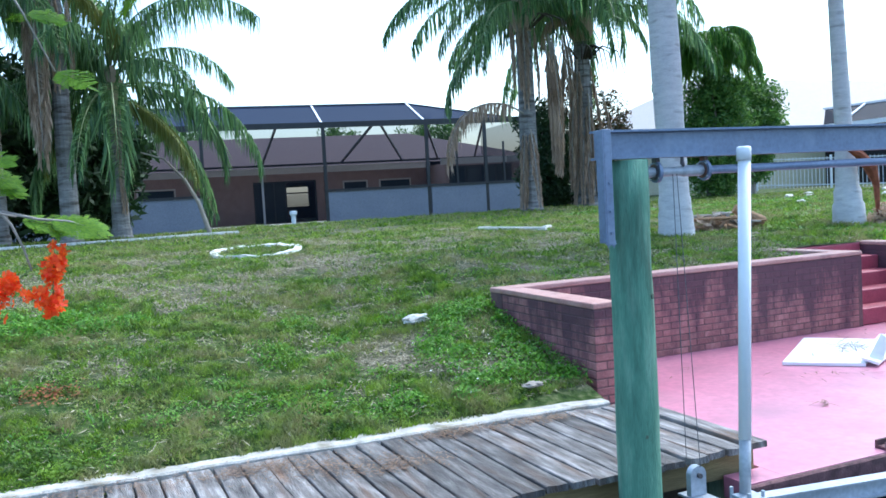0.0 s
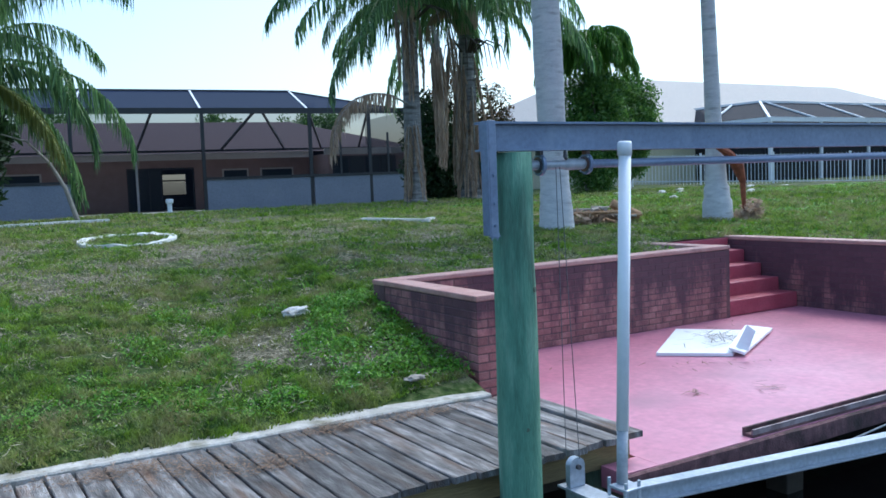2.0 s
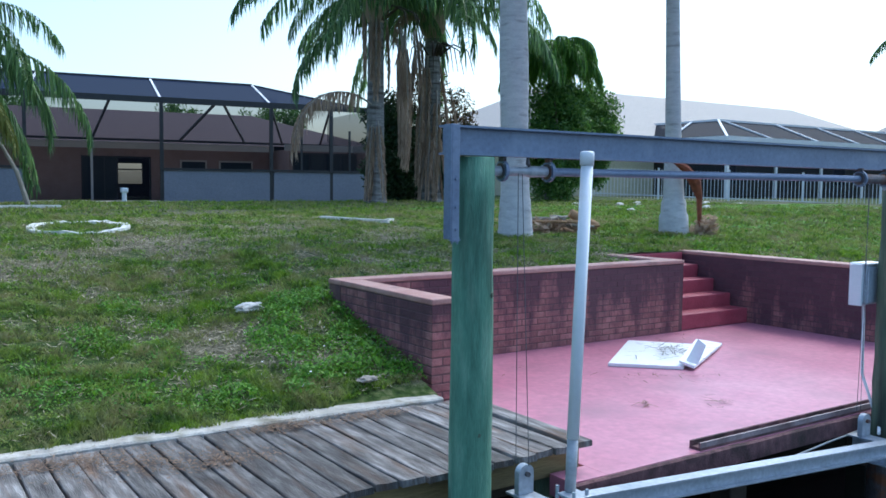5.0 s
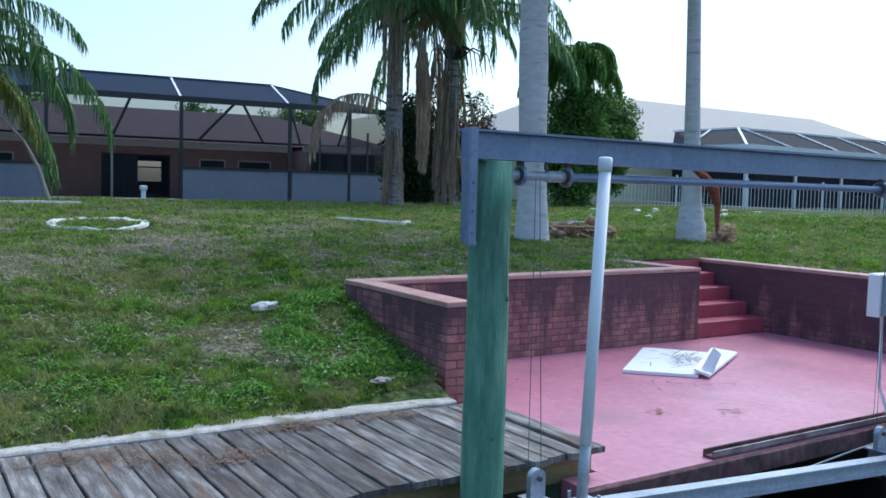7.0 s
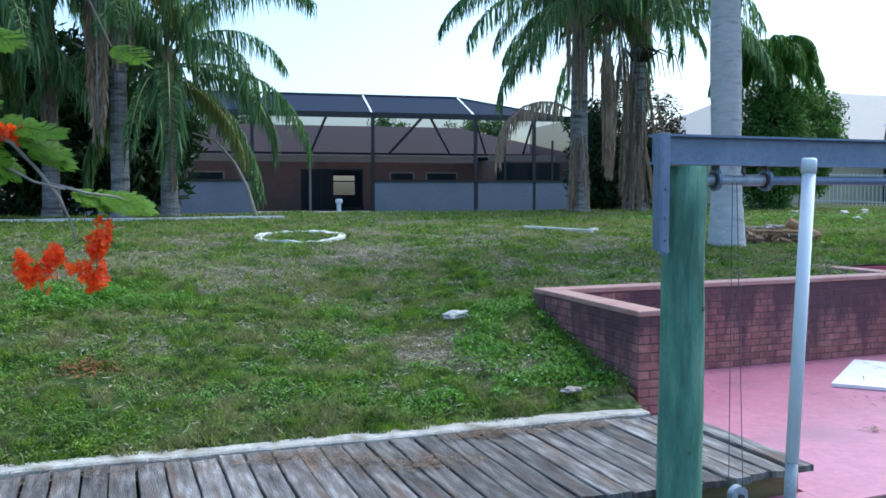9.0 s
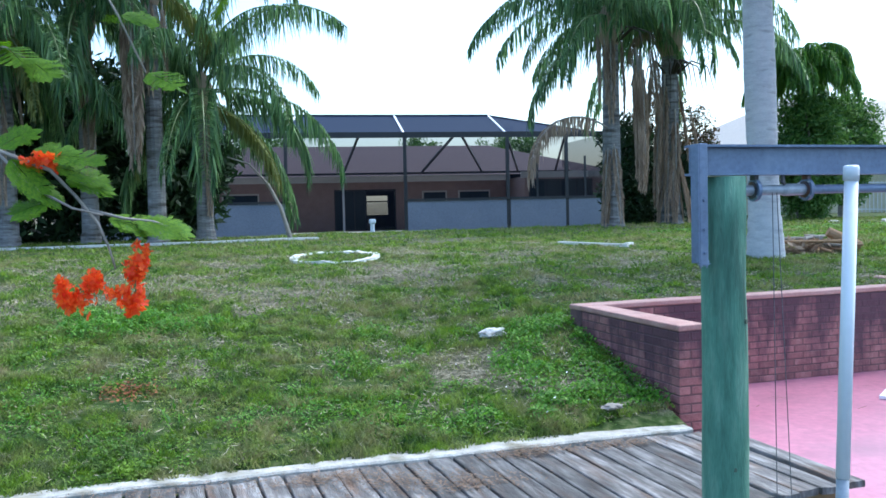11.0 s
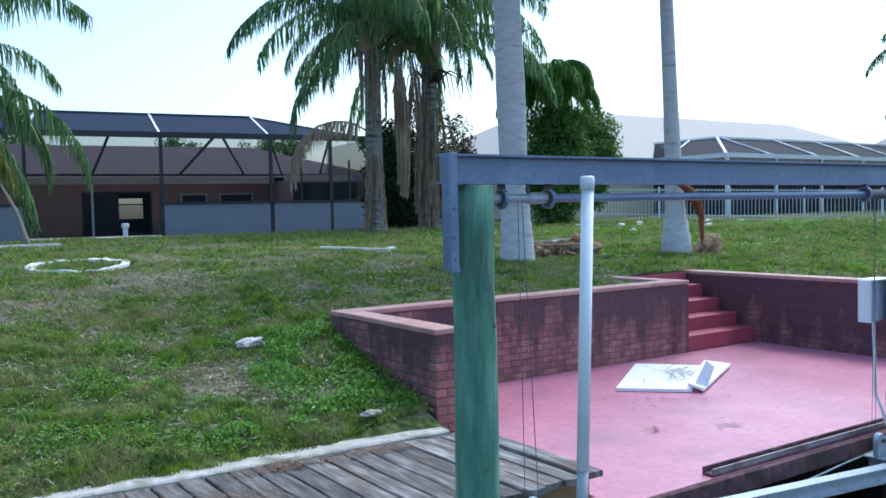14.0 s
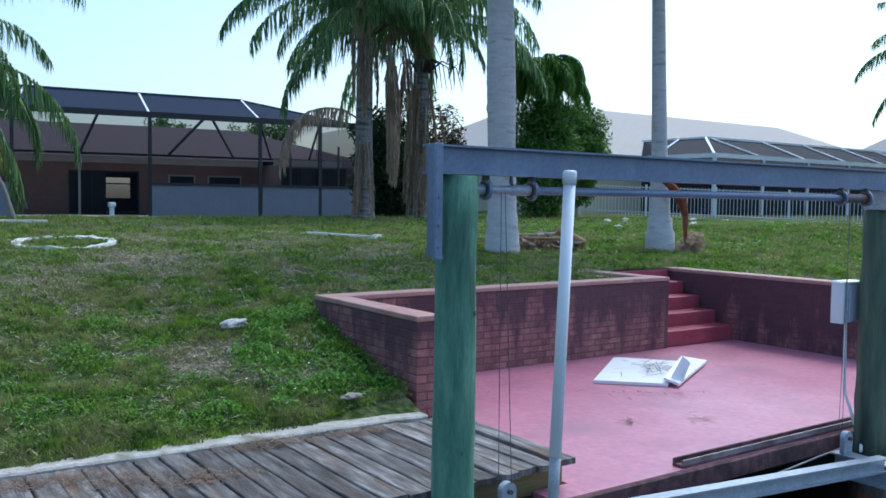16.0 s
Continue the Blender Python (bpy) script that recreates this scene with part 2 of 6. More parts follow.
def turf_mat(name, shade, light, dry, trans, clump=7.0):
    """Lawn leaves whose green changes from tuft to tuft, with dry patches."""
    m = leaf_mat(name, shade, light, trans, 0.6)
    t = m.node_tree
    n, l = t.nodes, t.links
    b = n["Principled BSDF"].inputs["Base Color"]
    mix, geo = b.links[0].from_node, n.new("ShaderNodeNewGeometry")

    def cloud(scale, detail, lo, hi, a, c):
        q, r = n.new("ShaderNodeTexNoise"), n.new("ShaderNodeMapRange")
        q.inputs["Scale"].default_value, q.inputs["Detail"].default_value = scale, detail
        r.inputs["From Min"].default_value, r.inputs["From Max"].default_value = lo, hi
        r.inputs["To Min"].default_value, r.inputs["To Max"].default_value = a, c
        l.new(geo.outputs["Position"], q.inputs["Vector"])
        l.new(q.outputs["Fac"], r.inputs["Value"])
        return r.outputs[0]
    isl, avg = mix.inputs["Factor"].links[0].from_socket, n.new("ShaderNodeMath")
    avg.operation, avg.use_clamp = "MULTIPLY_ADD", True
    avg.inputs[1].default_value = 0.45
    l.new(isl, avg.inputs[0])
    l.new(cloud(clump, 3.0, 0.43, 0.6, 0.0, 0.75), avg.inputs[2])
    l.new(avg.outputs[0], mix.inputs["Factor"])
    dm = n.new("ShaderNodeMix")
    dm.data_type = "RGBA"
    l.new(cloud(2.1, 7.0, 0.46, 0.66, 0.0, 0.8), dm.inputs["Factor"])
    l.new(mix.outputs["Result"], dm.inputs["A"])
    dm.inputs["B"].default_value = (*dry, 1)
    l.new(dm.outputs["Result"], b)
    l.new(dm.outputs["Result"], n["Translucent BSDF"].inputs["Color"])
    return m


M_GRASS = turf_mat("grass_blade", (0.022, 0.07, 0.006), (0.215, 0.345, 0.022), (0.33, 0.285, 0.14), 0.45)
M_STRAW = leaf_mat("dry_grass", (0.22, 0.19, 0.115), (0.52, 0.46, 0.33), 0.2, 0.8)
M_LITTER = leaf_mat("leaf_litter", (0.1, 0.065, 0.04), (0.3, 0.2, 0.13), 0.1, 0.9)
M_BARK_LEAF = leaf_mat("dry_twig", (0.12, 0.11, 0.1), (0.25, 0.23, 0.2), 0.05, 0.9)
M_WEED = leaf_mat("weed_leaf", (0.05, 0.17, 0.008), (0.2, 0.4, 0.03), 0.4)
M_REDLEAF = leaf_mat("red_brown_leaf", (0.2, 0.06, 0.025), (0.34, 0.13, 0.05), 0.1, 0.9)
M_CLOVER = turf_mat("clover_leaf", (0.03, 0.09, 0.005), (0.21, 0.36, 0.02), (0.22, 0.27, 0.045), 0.35, 5.0)
M_EDGING = mat("white_edging", [(0.62, 0.61, 0.58), (0.8, 0.79, 0.76)], 0.85, 9, 60, 0.5, stain=(0.34, 0.33, 0.27), stain_scale=5.0, stain_edge=(0.58, 0.75))
M_ROCK = mat("limestone", [(0.5, 0.48, 0.44), (0.8, 0.78, 0.74)], 0.9, 9, 60, 0.6, stain=(0.24, 0.22, 0.18), stain_scale=9.0)
M_CAGE = mat("bronze_frame", [(0.02, 0.02, 0.022), (0.035, 0.035, 0.04)], 0.5, 4, 30, 0.03)
M_WHITEFRAME = mat("white_frame", [(0.7, 0.71, 0.73), (0.78, 0.79, 0.8)], 0.45, 4, 30, 0.03)
M_KICK = mat("grey_wall_panel", [(0.19, 0.2, 0.25), (0.23, 0.24, 0.29)], 0.7, 1, 25, 0.05)
M_STUCCO = mat("brown_stucco", [(0.32, 0.21, 0.18), (0.4, 0.27, 0.235)], 0.9, 3, 40, 0.4)
M_FASCIA_H = mat("house_fascia", [(0.6, 0.53, 0.47), (0.68, 0.6, 0.54)], 0.7, 3, 30, 0.1)
M_SHINGLE = mat("mauve_shingle", [(0.07, 0.048, 0.055), (0.105, 0.075, 0.085)], 0.9, 8, 40, 0.5, stretch=(1, 3, 3))
M_SHINGLE_PALE = mat("pale_shingle", [(0.4, 0.37, 0.33), (0.48, 0.44, 0.4)], 0.9, 5, 30, 0.4, stretch=(1, 3, 3))
M_YELLOW = mat("cream_stucco", [(0.5, 0.46, 0.3), (0.58, 0.54, 0.38)], 0.9, 3, 30, 0.3)
M_DECK = mat("pool_deck", [(0.5, 0.48, 0.45), (0.6, 0.58, 0.55)], 0.8, 4, 40, 0.1)
M_GLASS = bpy.data.materials.new("window_glass")
M_GLASS.use_nodes = True
gb = M_GLASS.node_tree.nodes["Principled BSDF"]
gb.inputs["Base Color"].default_value, gb.inputs["Roughness"].default_value = (0.03, 0.04, 0.05, 1), 0.05
M_SCREEN = screen_mat("dark_screen", (0.01, 0.012, 0.018), 0.56)
M_SCREEN_ROOF = screen_mat("roof_screen", (0.016, 0.025, 0.055), 0.97)
M_SCREEN_GREY = screen_mat("grey_screen", (0.02, 0.023, 0.032), 0.88)
# pale see-through colour standing for daylight seen through the house
M_BRIGHT_VIEW = screen_mat("pale_view_sheet", (0.6, 0.65, 0.7), 0.15)
M_WATER = bpy.data.materials.new("canal_water")
M_WATER.use_nodes = True
wt = M_WATER.node_tree
wb = wt.nodes["Principled BSDF"]
wb.inputs["Base Color"].default_value, wb.inputs["Roughness"].default_value = (0.012, 0.016, 0.014, 1), 0.08
wno, wbu = wt.nodes.new("ShaderNodeTexNoise"), wt.nodes.new("ShaderNodeBump")
wno.inputs["Scale"].default_value, wbu.inputs["Strength"].default_value, wbu.inputs["Distance"].default_value = 5.0, 0.25, 0.03
wt.links.new(wno.outputs["Fac"], wbu.inputs["Height"])
wt.links.new(wbu.outputs["Normal"], wb.inputs["Normal"])


# ---- mesh helpers ----
def thing(name, x, y, z, label, category, rz=0.0, group="", kind=""):
    e = new(name)
    e.empty_display_size = 0.1
    e.matrix_world = pose(x, y, z, 0, 0, rz)
    return tagged(e, label, category, group, kind)


def to_mesh(name, bm, material, smooth=False):
    me = bpy.data.meshes.new(name)
    bm.normal_update()
    bm.to_mesh(me)
    bm.free()
    me.materials.append(material)
    if smooth:
        me.polygons.foreach_set("use_smooth", [True] * len(me.polygons))
    return me


def base_matrix(ob):
    m = Matrix.Identity(4)
    while ob is not None:
        m = ob.matrix_basis @ m
        ob = ob.parent
    return m


def part(name, bm, material, parent=None, label="", smooth=False, local=False):
    """One mesh object; its geometry is in world places unless local."""
    me = to_mesh(name, bm, material, smooth) if isinstance(bm, bmesh.types.BMesh) else bm
    if parent is not None and not local:
        me.transform(base_matrix(parent).inverted())
    ob = new(name, me)
    if parent is not None:
        ob.parent = parent
    return tagged(ob, label)


def box(bm, x0, x1, y0, y1, z0, z1, bevel=0.0):
    r = bmesh.ops.create_cube(bm, size=1.0, matrix=Matrix.Translation(((x0 + x1) / 2, (y0 + y1) / 2, (z0 + z1) / 2)) @ Matrix.Diagonal((x1 - x0, y1 - y0, z1 - z0, 1)))
    if bevel:
        es = list({e for v in r["verts"] for e in v.link_edges})
        bmesh.ops.bevel(bm, geom=es, offset=bevel, segments=2, affect="EDGES", profile=0.5)
    return bm


def boxed(*args):
    return box(bmesh.new(), *args)


def tube(bm, pts, radii, sides=10, caps=True):
    """A tube along a line of points with a radius at each."""
    pts = [Vector(p) for p in pts]
    if not hasattr(radii, "__len__"):
        radii = [radii] * len(pts)
    radii = [float(r) for r in radii]
    rings = []
    ref = Vector((0, 0, 1))
    for i, p in enumerate(pts):
        d = (pts[min(i + 1, len(pts) - 1)] - pts[max(i - 1, 0)]).normalized()
        if abs(d.dot(ref)) > 0.95:
            ref = Vector((1, 0, 0)) if abs(d.x) < 0.9 else Vector((0, 1, 0))
        a = d.cross(ref).normalized()
        b = a.cross(d).normalized()
        ref = b
        rings.append([bm.verts.new(p + radii[i] * (math.cos(k * math.tau / sides) * a + math.sin(k * math.tau / sides) * b)) for k in range(sides)])
    for r, s in zip(rings, rings[1:]):
        for k in range(sides):
            bm.faces.new((r[k], r[(k + 1) % sides], s[(k + 1) % sides], s[k]))
    if caps:
        bm.faces.new(rings[0][::-1])
        bm.faces.new(rings[-1])
    return bm


def bar(bm, a, b, w, h):
    """A square bar from a to b, w wide and h high."""
    a, b = Vector(a), Vector(b)
    d = b - a
    q = d.to_track_quat("X", "Z").to_matrix().to_4x4()
    bmesh.ops.create_cube(bm, size=1.0, matrix=Matrix.Translation((a + b) / 2) @ q @ Matrix.Diagonal((d.length, w, h, 1)))
    return bm


def ibeam(bm, a, b, w, h, t=0.009):
    """An I-beam, one closed profile, whose top runs from a to b."""
    a, b = Vector(a), Vector(b)
    d = (b - a).normalized()
    side = d.cross(Vector((0, 0, 1))).normalized()
    up = side.cross(d).normalized()
    k = t / 2
    prof = ((-w / 2, 0), (w / 2, 0), (w / 2, -t), (k, -t), (k, t - h), (w / 2, t - h), (w / 2, -h), (-w / 2, -h), (-w / 2, t - h), (-k, t - h), (-k, -t), (-w / 2, -t))
    ra = [bm.verts.new(a + side * p + up * q) for p, q in prof]
    rb = [bm.verts.new(b + side * p + up * q) for p, q in prof]
    for i in range(12):
        bm.faces.new((ra[i], ra[(i + 1) % 12], rb[(i + 1) % 12], rb[i]))
    bm.faces.new(ra[::-1])
    bm.faces.new(rb)
    bmesh.ops.recalc_face_normals(bm, faces=bm.faces)
    return bm


def mesh_arrays(name, verts, faces, material):
    me = bpy.data.meshes.new(name)
    me.from_pydata(verts if isinstance(verts, list) else verts.tolist(), [], faces if isinstance(faces, list) else faces.tolist())
    me.materials.append(material)
    return me


def value_noise(x, y, cell, seed):
    g = np.random.default_rng(seed).random((256, 256))
    fx, fy = np.asarray(x) / cell + 100.3, np.asarray(y) / cell + 100.7
    ix, iy = np.floor(fx).astype(int), np.floor(fy).astype(int)
    tx, ty = fx - ix, fy - iy
    tx, ty = tx * tx * (3 - 2 * tx), ty * ty * (3 - 2 * ty)
    a, b = g[ix % 256, iy % 256], g[(ix + 1) % 256, iy % 256]
    c, d = g[ix % 256, (iy + 1) % 256], g[(ix + 1) % 256, (iy + 1) % 256]
    return (a * (1 - tx) + b * tx) * (1 - ty) + (c * (1 - tx) + d * tx) * ty


def smooth01(a):
    a = np.clip(a, 0, 1)
    return a * a * (3 - 2 * a)


def ground_z(x, y):
    """The lawn's height: it climbs from the seawall to a low crest."""
    x, y = np.asarray(x, float), np.asarray(y, float)
    s = y - 4.7
    left = np.interp(s, [0, 0.12, 0.25, 0.5, 2.3, 5, 8, 14, 20, 32, 60], [0.12, 0.165, 0.215, 0.25, 0.56, 0.91, 1.15, 1.23, 1.15, 0.82, 0.82])
    right = np.interp(s, [0, 1.9, 5, 9, 14, 25, 60], [0.2, 0.76, 1.0, 1.17, 1.25, 1.3, 1.2])
    k = smooth01((x - 1.4) / 2.2)
    z = left * (1 - k) + right * k
    z = np.where((s > 14), z * (1 - smooth01((s - 14) / 8) * (1 - smooth01((x - 20) / 4))) + left * smooth01((s - 14) / 8) * (1 - smooth01((x - 20) / 4)), z)
    z = z - 0.45 * smooth01((x - 10) / 10) * (1 - smooth01((s - 1) / 9)) * smooth01(s / 1.2)
    return z + 0.035 * (value_noise(x, y, 1.7, 3) - 0.5) + 0.03 * (value_noise(x, y, 0.4, 4) - 0.5)


def wear(x, y):
    """Where the grass is thin, 0 to 1."""
    x, y = np.asarray(x, float), np.asarray(y, float)
    w = 0.3 * value_noise(x, y, 1.1, 11) + 0.38 * value_noise(x, y, 0.42, 12) + 0.32 * value_noise(x, y, 0.17, 13)
    spot = lambda a, b, c, d: np.exp(-((x - a) / c) ** 2 - ((y - b) / d) ** 2)
    bare = 0.14 * spot(-0.6, 10.2, 3.6, 1.5) + 0.09 * spot(0.9, 8.0, 1.6, 1.6) + 0.13 * spot(1.75, 6.0, 0.45, 0.8)
    lush = 0.13 * (1 - smooth01((y - 5.6) / 1.6)) * (1 - smooth01((x - 0.8) / 0.8)) + 0.16 * spot(2.55, 5.5, 0.5, 0.9) + 0.2 * spot(-0.95, 8.1, 0.9, 0.7)
    return np.clip((w + bare - lush - 0.485) * 3.2, 0, 0.85)


def in_patio(x, y):
    x, y = np.asarray(x), np.asarray(y)
    return ((x > 2.86) & (x < 8.9) & (y < 6.62)) | ((x > 7.4) & (x < 8.9) & (y < 7.62))


# ---- ground, water, seawall ----
def build_ground():
    xs = np.unique(np.round(np.concatenate([[-400, -200, -100, -60, -40, -25, -15], np.arange(-12, 2.7, 0.15), [2.8, 2.98], np.arange(3.2, 7.4, 0.4), [7.45, 7.6], np.arange(7.9, 8.7, 0.4), [8.85], np.arange(9.1, 34, 0.5), [40, 50, 70, 100, 150, 250, 400]]), 3))
    ys = np.unique(np.round(np.concatenate([np.arange(4.72, 5.4, 0.06), np.arange(5.5, 6.5, 0.2), [6.55], np.arange(6.8, 7.6, 0.25), [7.58], np.arange(7.8, 26, 0.3), np.arange(26, 50, 1.0), [60, 80, 120, 200, 400]]), 3))
    gx, gy = np.meshgrid(xs, ys, indexing="ij")
    gz = ground_z(gx, gy)
    verts = np.stack([gx, gy, gz], -1).reshape(-1, 3)
    ny = len(ys)
    faces = []
    for i in range(len(xs) - 1):
        for j in range(ny - 1):
            cx, cy = (xs[i] + xs[i + 1]) / 2, (ys[j] + ys[j + 1]) / 2
            if (2.8 < cx < 8.85 and cy < 6.55) or (7.45 < cx < 8.85 and cy < 7.58):
                continue
            faces.append((i * ny + j, (i + 1) * ny + j, (i + 1) * ny + j + 1, i * ny + j + 1))
    m = bpy.data.materials.new("lawn_soil")
    m.use_nodes = True
    t = m.node_tree
    n, l = t.nodes, t.links
    b = n["Principled BSDF"]
    tc = n.new("ShaderNodeTexCoord")
    at = n.new("ShaderNodeAttribute")
    at.attribute_name = "wear"

    def nz(s, d=5.0):
        q = n.new("ShaderNodeTexNoise")
        q.inputs["Scale"].default_value, q.inputs["Detail"].default_value = s, d
        l.new(tc.outputs["Object"], q.inputs["Vector"])
        return q
    n1, n2, n3 = nz(1.6), nz(14.0), nz(60.0, 2.0)

    def ramp(src, stops):
        r = n.new("ShaderNodeValToRGB")
        r.color_ramp.elements[0].position, r.color_ramp.elements[0].color = stops[0][0], (*stops[0][1], 1)
        r.color_ramp.elements[1].position, r.color_ramp.elements[1].color = stops[-1][0], (*stops[-1][1], 1)
        for p, c in stops[1:-1]:
            r.color_ramp.elements.new(p).color = (*c, 1)
        l.new(src, r.inputs["Fac"])
        return r.outputs["Color"]
    green = ramp(n2.outputs["Fac"], [(0.3, (0.018, 0.035, 0.008)), (0.5, (0.045, 0.075, 0.016)), (0.7, (0.12, 0.135, 0.05))])
    soil = ramp(n3.outputs["Fac"], [(0.3, (0.055, 0.047, 0.03)), (0.5, (0.135, 0.118, 0.08)), (0.7, (0.29, 0.26, 0.2))])
    ad = n.new("ShaderNodeMath")
    ad.operation = "MULTIPLY_ADD"
    ad.inputs[1].default_value, ad.inputs[2].default_value = 0.9, -0.45
    l.new(n2.outputs["Fac"], ad.inputs[0])
    sm = n.new("ShaderNodeMath")
    sm.use_clamp = True
    l.new(at.outputs["Fac"], sm.inputs[0])
    l.new(ad.outputs[0], sm.inputs[1])
    mx = n.new("ShaderNodeMix")
    mx.data_type = "RGBA"
    l.new(sm.outputs[0], mx.inputs["Factor"])
    l.new(green, mx.inputs["A"])
    l.new(soil, mx.inputs["B"])
    l.new(mx.outputs["Result"], b.inputs["Base Color"])
    b.inputs["Roughness"].default_value = 0.95
    b.inputs["Specular IOR Level"].default_value = 0.15
    bp = n.new("ShaderNodeBump")
    bp.inputs["Strength"].default_value, bp.inputs["Distance"].default_value = 0.7, 0.04
    l.new(n2.outputs["Fac"], bp.inputs["Height"])
    l.new(bp.outputs["Normal"], b.inputs["Normal"])
    me = mesh_arrays("ground", verts, faces, m)
    a = me.attributes.new("wear", "FLOAT", "POINT")
    a.data.foreach_set("value", wear(gx, gy).reshape(-1).astype(np.float32))
    me.polygons.foreach_set("use_smooth", [True] * len(me.polygons))
    return tagged(new("ground", me), "green lawn with worn straw-coloured patches sloping up from the canal", "lawn", kind="structure")


ground = build_ground()
water = tagged(part("water", boxed(-400, 400, -400, 5.4, -3.0, -0.78), M_WATER), "dark still canal water in the shade of the dock", "water", kind="structure")

seawall = tagged(new("seawall"), "pale concrete seawall with a chipped cap along the lawn", "seawall", kind="structure")


def rough_strip(x0, x1, y_of, w, z, h, seed, step=0.03, sink=0.0):
    """A concrete cap whose landward edge is ragged."""
    r = np.random.default_rng(seed)
    bm = bmesh.new()
    prev = None
    n = int((x1 - x0) / step) + 1
    for i in range(n):
        x = x0 + (x1 - x0) * i / (n - 1)
        ww = w * (0.45 + 0.75 * value_noise(x, seed, 0.35, seed))
        zz = z + 0.003 * (float(value_noise(x, seed, 0.15, seed + 1)) - 0.5)
        y = y_of(x)
        ring = [bm.verts.new(p) for p in ((x, y, zz - h), (x, y, zz - 0.012), (x, y + 0.012, zz), (x, y + ww, zz - sink), (x, y + ww + 0.01, zz - h))]
        if prev:
            for k in range(4):
                bm.faces.new((prev[k], prev[k + 1], ring[k + 1], ring[k]))
        else:
            bm.faces.new(ring)
        prev = ring
    bm.faces.new(prev[::-1])
    bmesh.ops.recalc_face_normals(bm, faces=bm.faces)
    return bm


def cap_front(x):
    return 4.72 - 0.035 * np.maximum(x, -1.0) + 0.03 * (value_noise(x, x * 0, 0.4, 77) - 0.5) + 0.02 * (value_noise(x, x * 0, 0.09, 78) - 0.5)


def cap_turf(x):
    """Where the turf begins on the seawall's cap."""
    return cap_front(x) + 0.03 + 0.1 * value_noise(x, x * 0, 0.28, 79) + 0.06 * value_noise(x, x * 0, 0.07, 80) + 0.2 * smooth01((x - 1.7) / 0.9)


part("wall_cap", rough_strip(-9, 2.78, lambda x: float(cap_front(np.float64(x))), 0.4, 0.186, 0.35, 5, 0.02), M_CAP, seawall, "white weathered concrete cap edge")
# the shade beneath the dock is put into this face's near-black colour
part("wall_face", boxed(-30, 2.78, 4.76, 5.0, -2.5, -0.1), M_WET_SHADE_CONC, seawall)
part("wall_cap", rough_strip(8.98, 45, lambda x: 4.38, 0.3, 0.262, 0.05, 9, 0.1), M_CAP, seawall)
part("cap_beam", boxed(8.98, 60, 4.4, 4.7, 0.0, 0.21, 0.01), M_SKIRT, seawall, "dark stained cap beam")
part("wall_face", boxed(8.98, 60, 4.5, 4.8, -0.46, 0.0), M_CONC, seawall, "pale concrete face")
part("wall_foot", boxed(8.98, 60, 4.48, 4.82, -2.5, -0.463), M_WET_SHADE_CONC, seawall, "dark tide-stained foot")

# ---- patio ----
patio = thing("patio", 5.9, 4.9, 0.0, "sunken pink-painted concrete patio with a worn shiny floor beside the dock", "patio", kind="structure")
part("slab", boxed(2.98, 8.97, 3.172, 6.9, -0.13, 0.0, 0.003), M_PINK, patio)
part("slab_corner", boxed(2.7, 2.9795, 3.172, 3.37, -0.13, 0.0, 0.002), M_PINK, patio)
part("edge_band", rough_strip(2.7, 8.965, lambda x: 3.132 + 0.012 * float(value_noise(x, 0, 0.12, 81)), 0.028, -0.002, 0.125, 12, 0.06), M_SKIRT, patio, "dark stained slab edge")
# wall added to close the space under the slab, shade in its colour
part("back_wall", boxed(2.79, 8.97, 4.9, 5.1, -2.5, -0.165), M_WET_SHADE_CONC, patio)
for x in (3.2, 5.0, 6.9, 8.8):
    part("slab_pile", boxed(x - 0.1, x + 0.1, 3.75, 3.95, -2.5, -0.163, 0.01), M_WET_SHADE_CONC, patio)
for i in range(5):
    top = 0.19 + 0.165 * i
    part("step", boxed(7.5, 8.74, 6.5 + 0.27 * i, 6.5 + 0.27 * (i + 1) + (0.05 if i < 4 else 0.0), 0.003 if i == 0 else top - 0.2, top if i < 4 else 0.835, 0.012), M_STEP, patio)

BRICK_L, BRICK_H, BRICK_D, JOINT = 0.2, 0.057, 0.1, 0.0095


def brick_mesh(length):
    bm = boxed(-length / 2, length / 2, -BRICK_D / 2, BRICK_D / 2, -BRICK_H / 2, BRICK_H / 2)
    bmesh.ops.bevel(bm, geom=list(bm.edges), offset=0.004, segments=1, affect="EDGES")
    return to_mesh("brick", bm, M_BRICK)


BRICK_WHOLE, BRICK_HALF = brick_mesh(BRICK_L), brick_mesh(BRICK_L / 2 - JOINT / 2)


def brick_face(parent, origin, turn, length, courses, z0=0.004):
    """Stretchers in running bond on a face that starts at origin and runs along turn (degrees), 5 mm proud of the core."""
    inv = base_matrix(parent).inverted()
    r = random.Random(int(length * 100) + turn)
    a = radians(turn)
    ux, uy = math.cos(a), math.sin(a)
    for c in range(courses):
        z = z0 + BRICK_H / 2 + c * (BRICK_H + JOINT)
        s = 0.0
        half = c % 2
        while s < length - 0.02:
            ln = (BRICK_L / 2 - JOINT / 2) if half or length - s < BRICK_L else BRICK_L
            half = 0
            if s + ln > length + 0.005:
                break
            mid = s + ln / 2
            d = BRICK_D / 2 + 0.002 + r.uniform(-0.001, 0.001)
            ob = new("brick", BRICK_WHOLE if ln > 0.15 else BRICK_HALF)
            ob.parent = parent
            ob.matrix_basis = inv @ pose(origin[0] + ux * mid - uy * d, origin[1] + uy * mid + ux * d, z, r.uniform(-0.4, 0.4), 0, turn + r.uniform(-0.4, 0.4))
            s += ln + JOINT


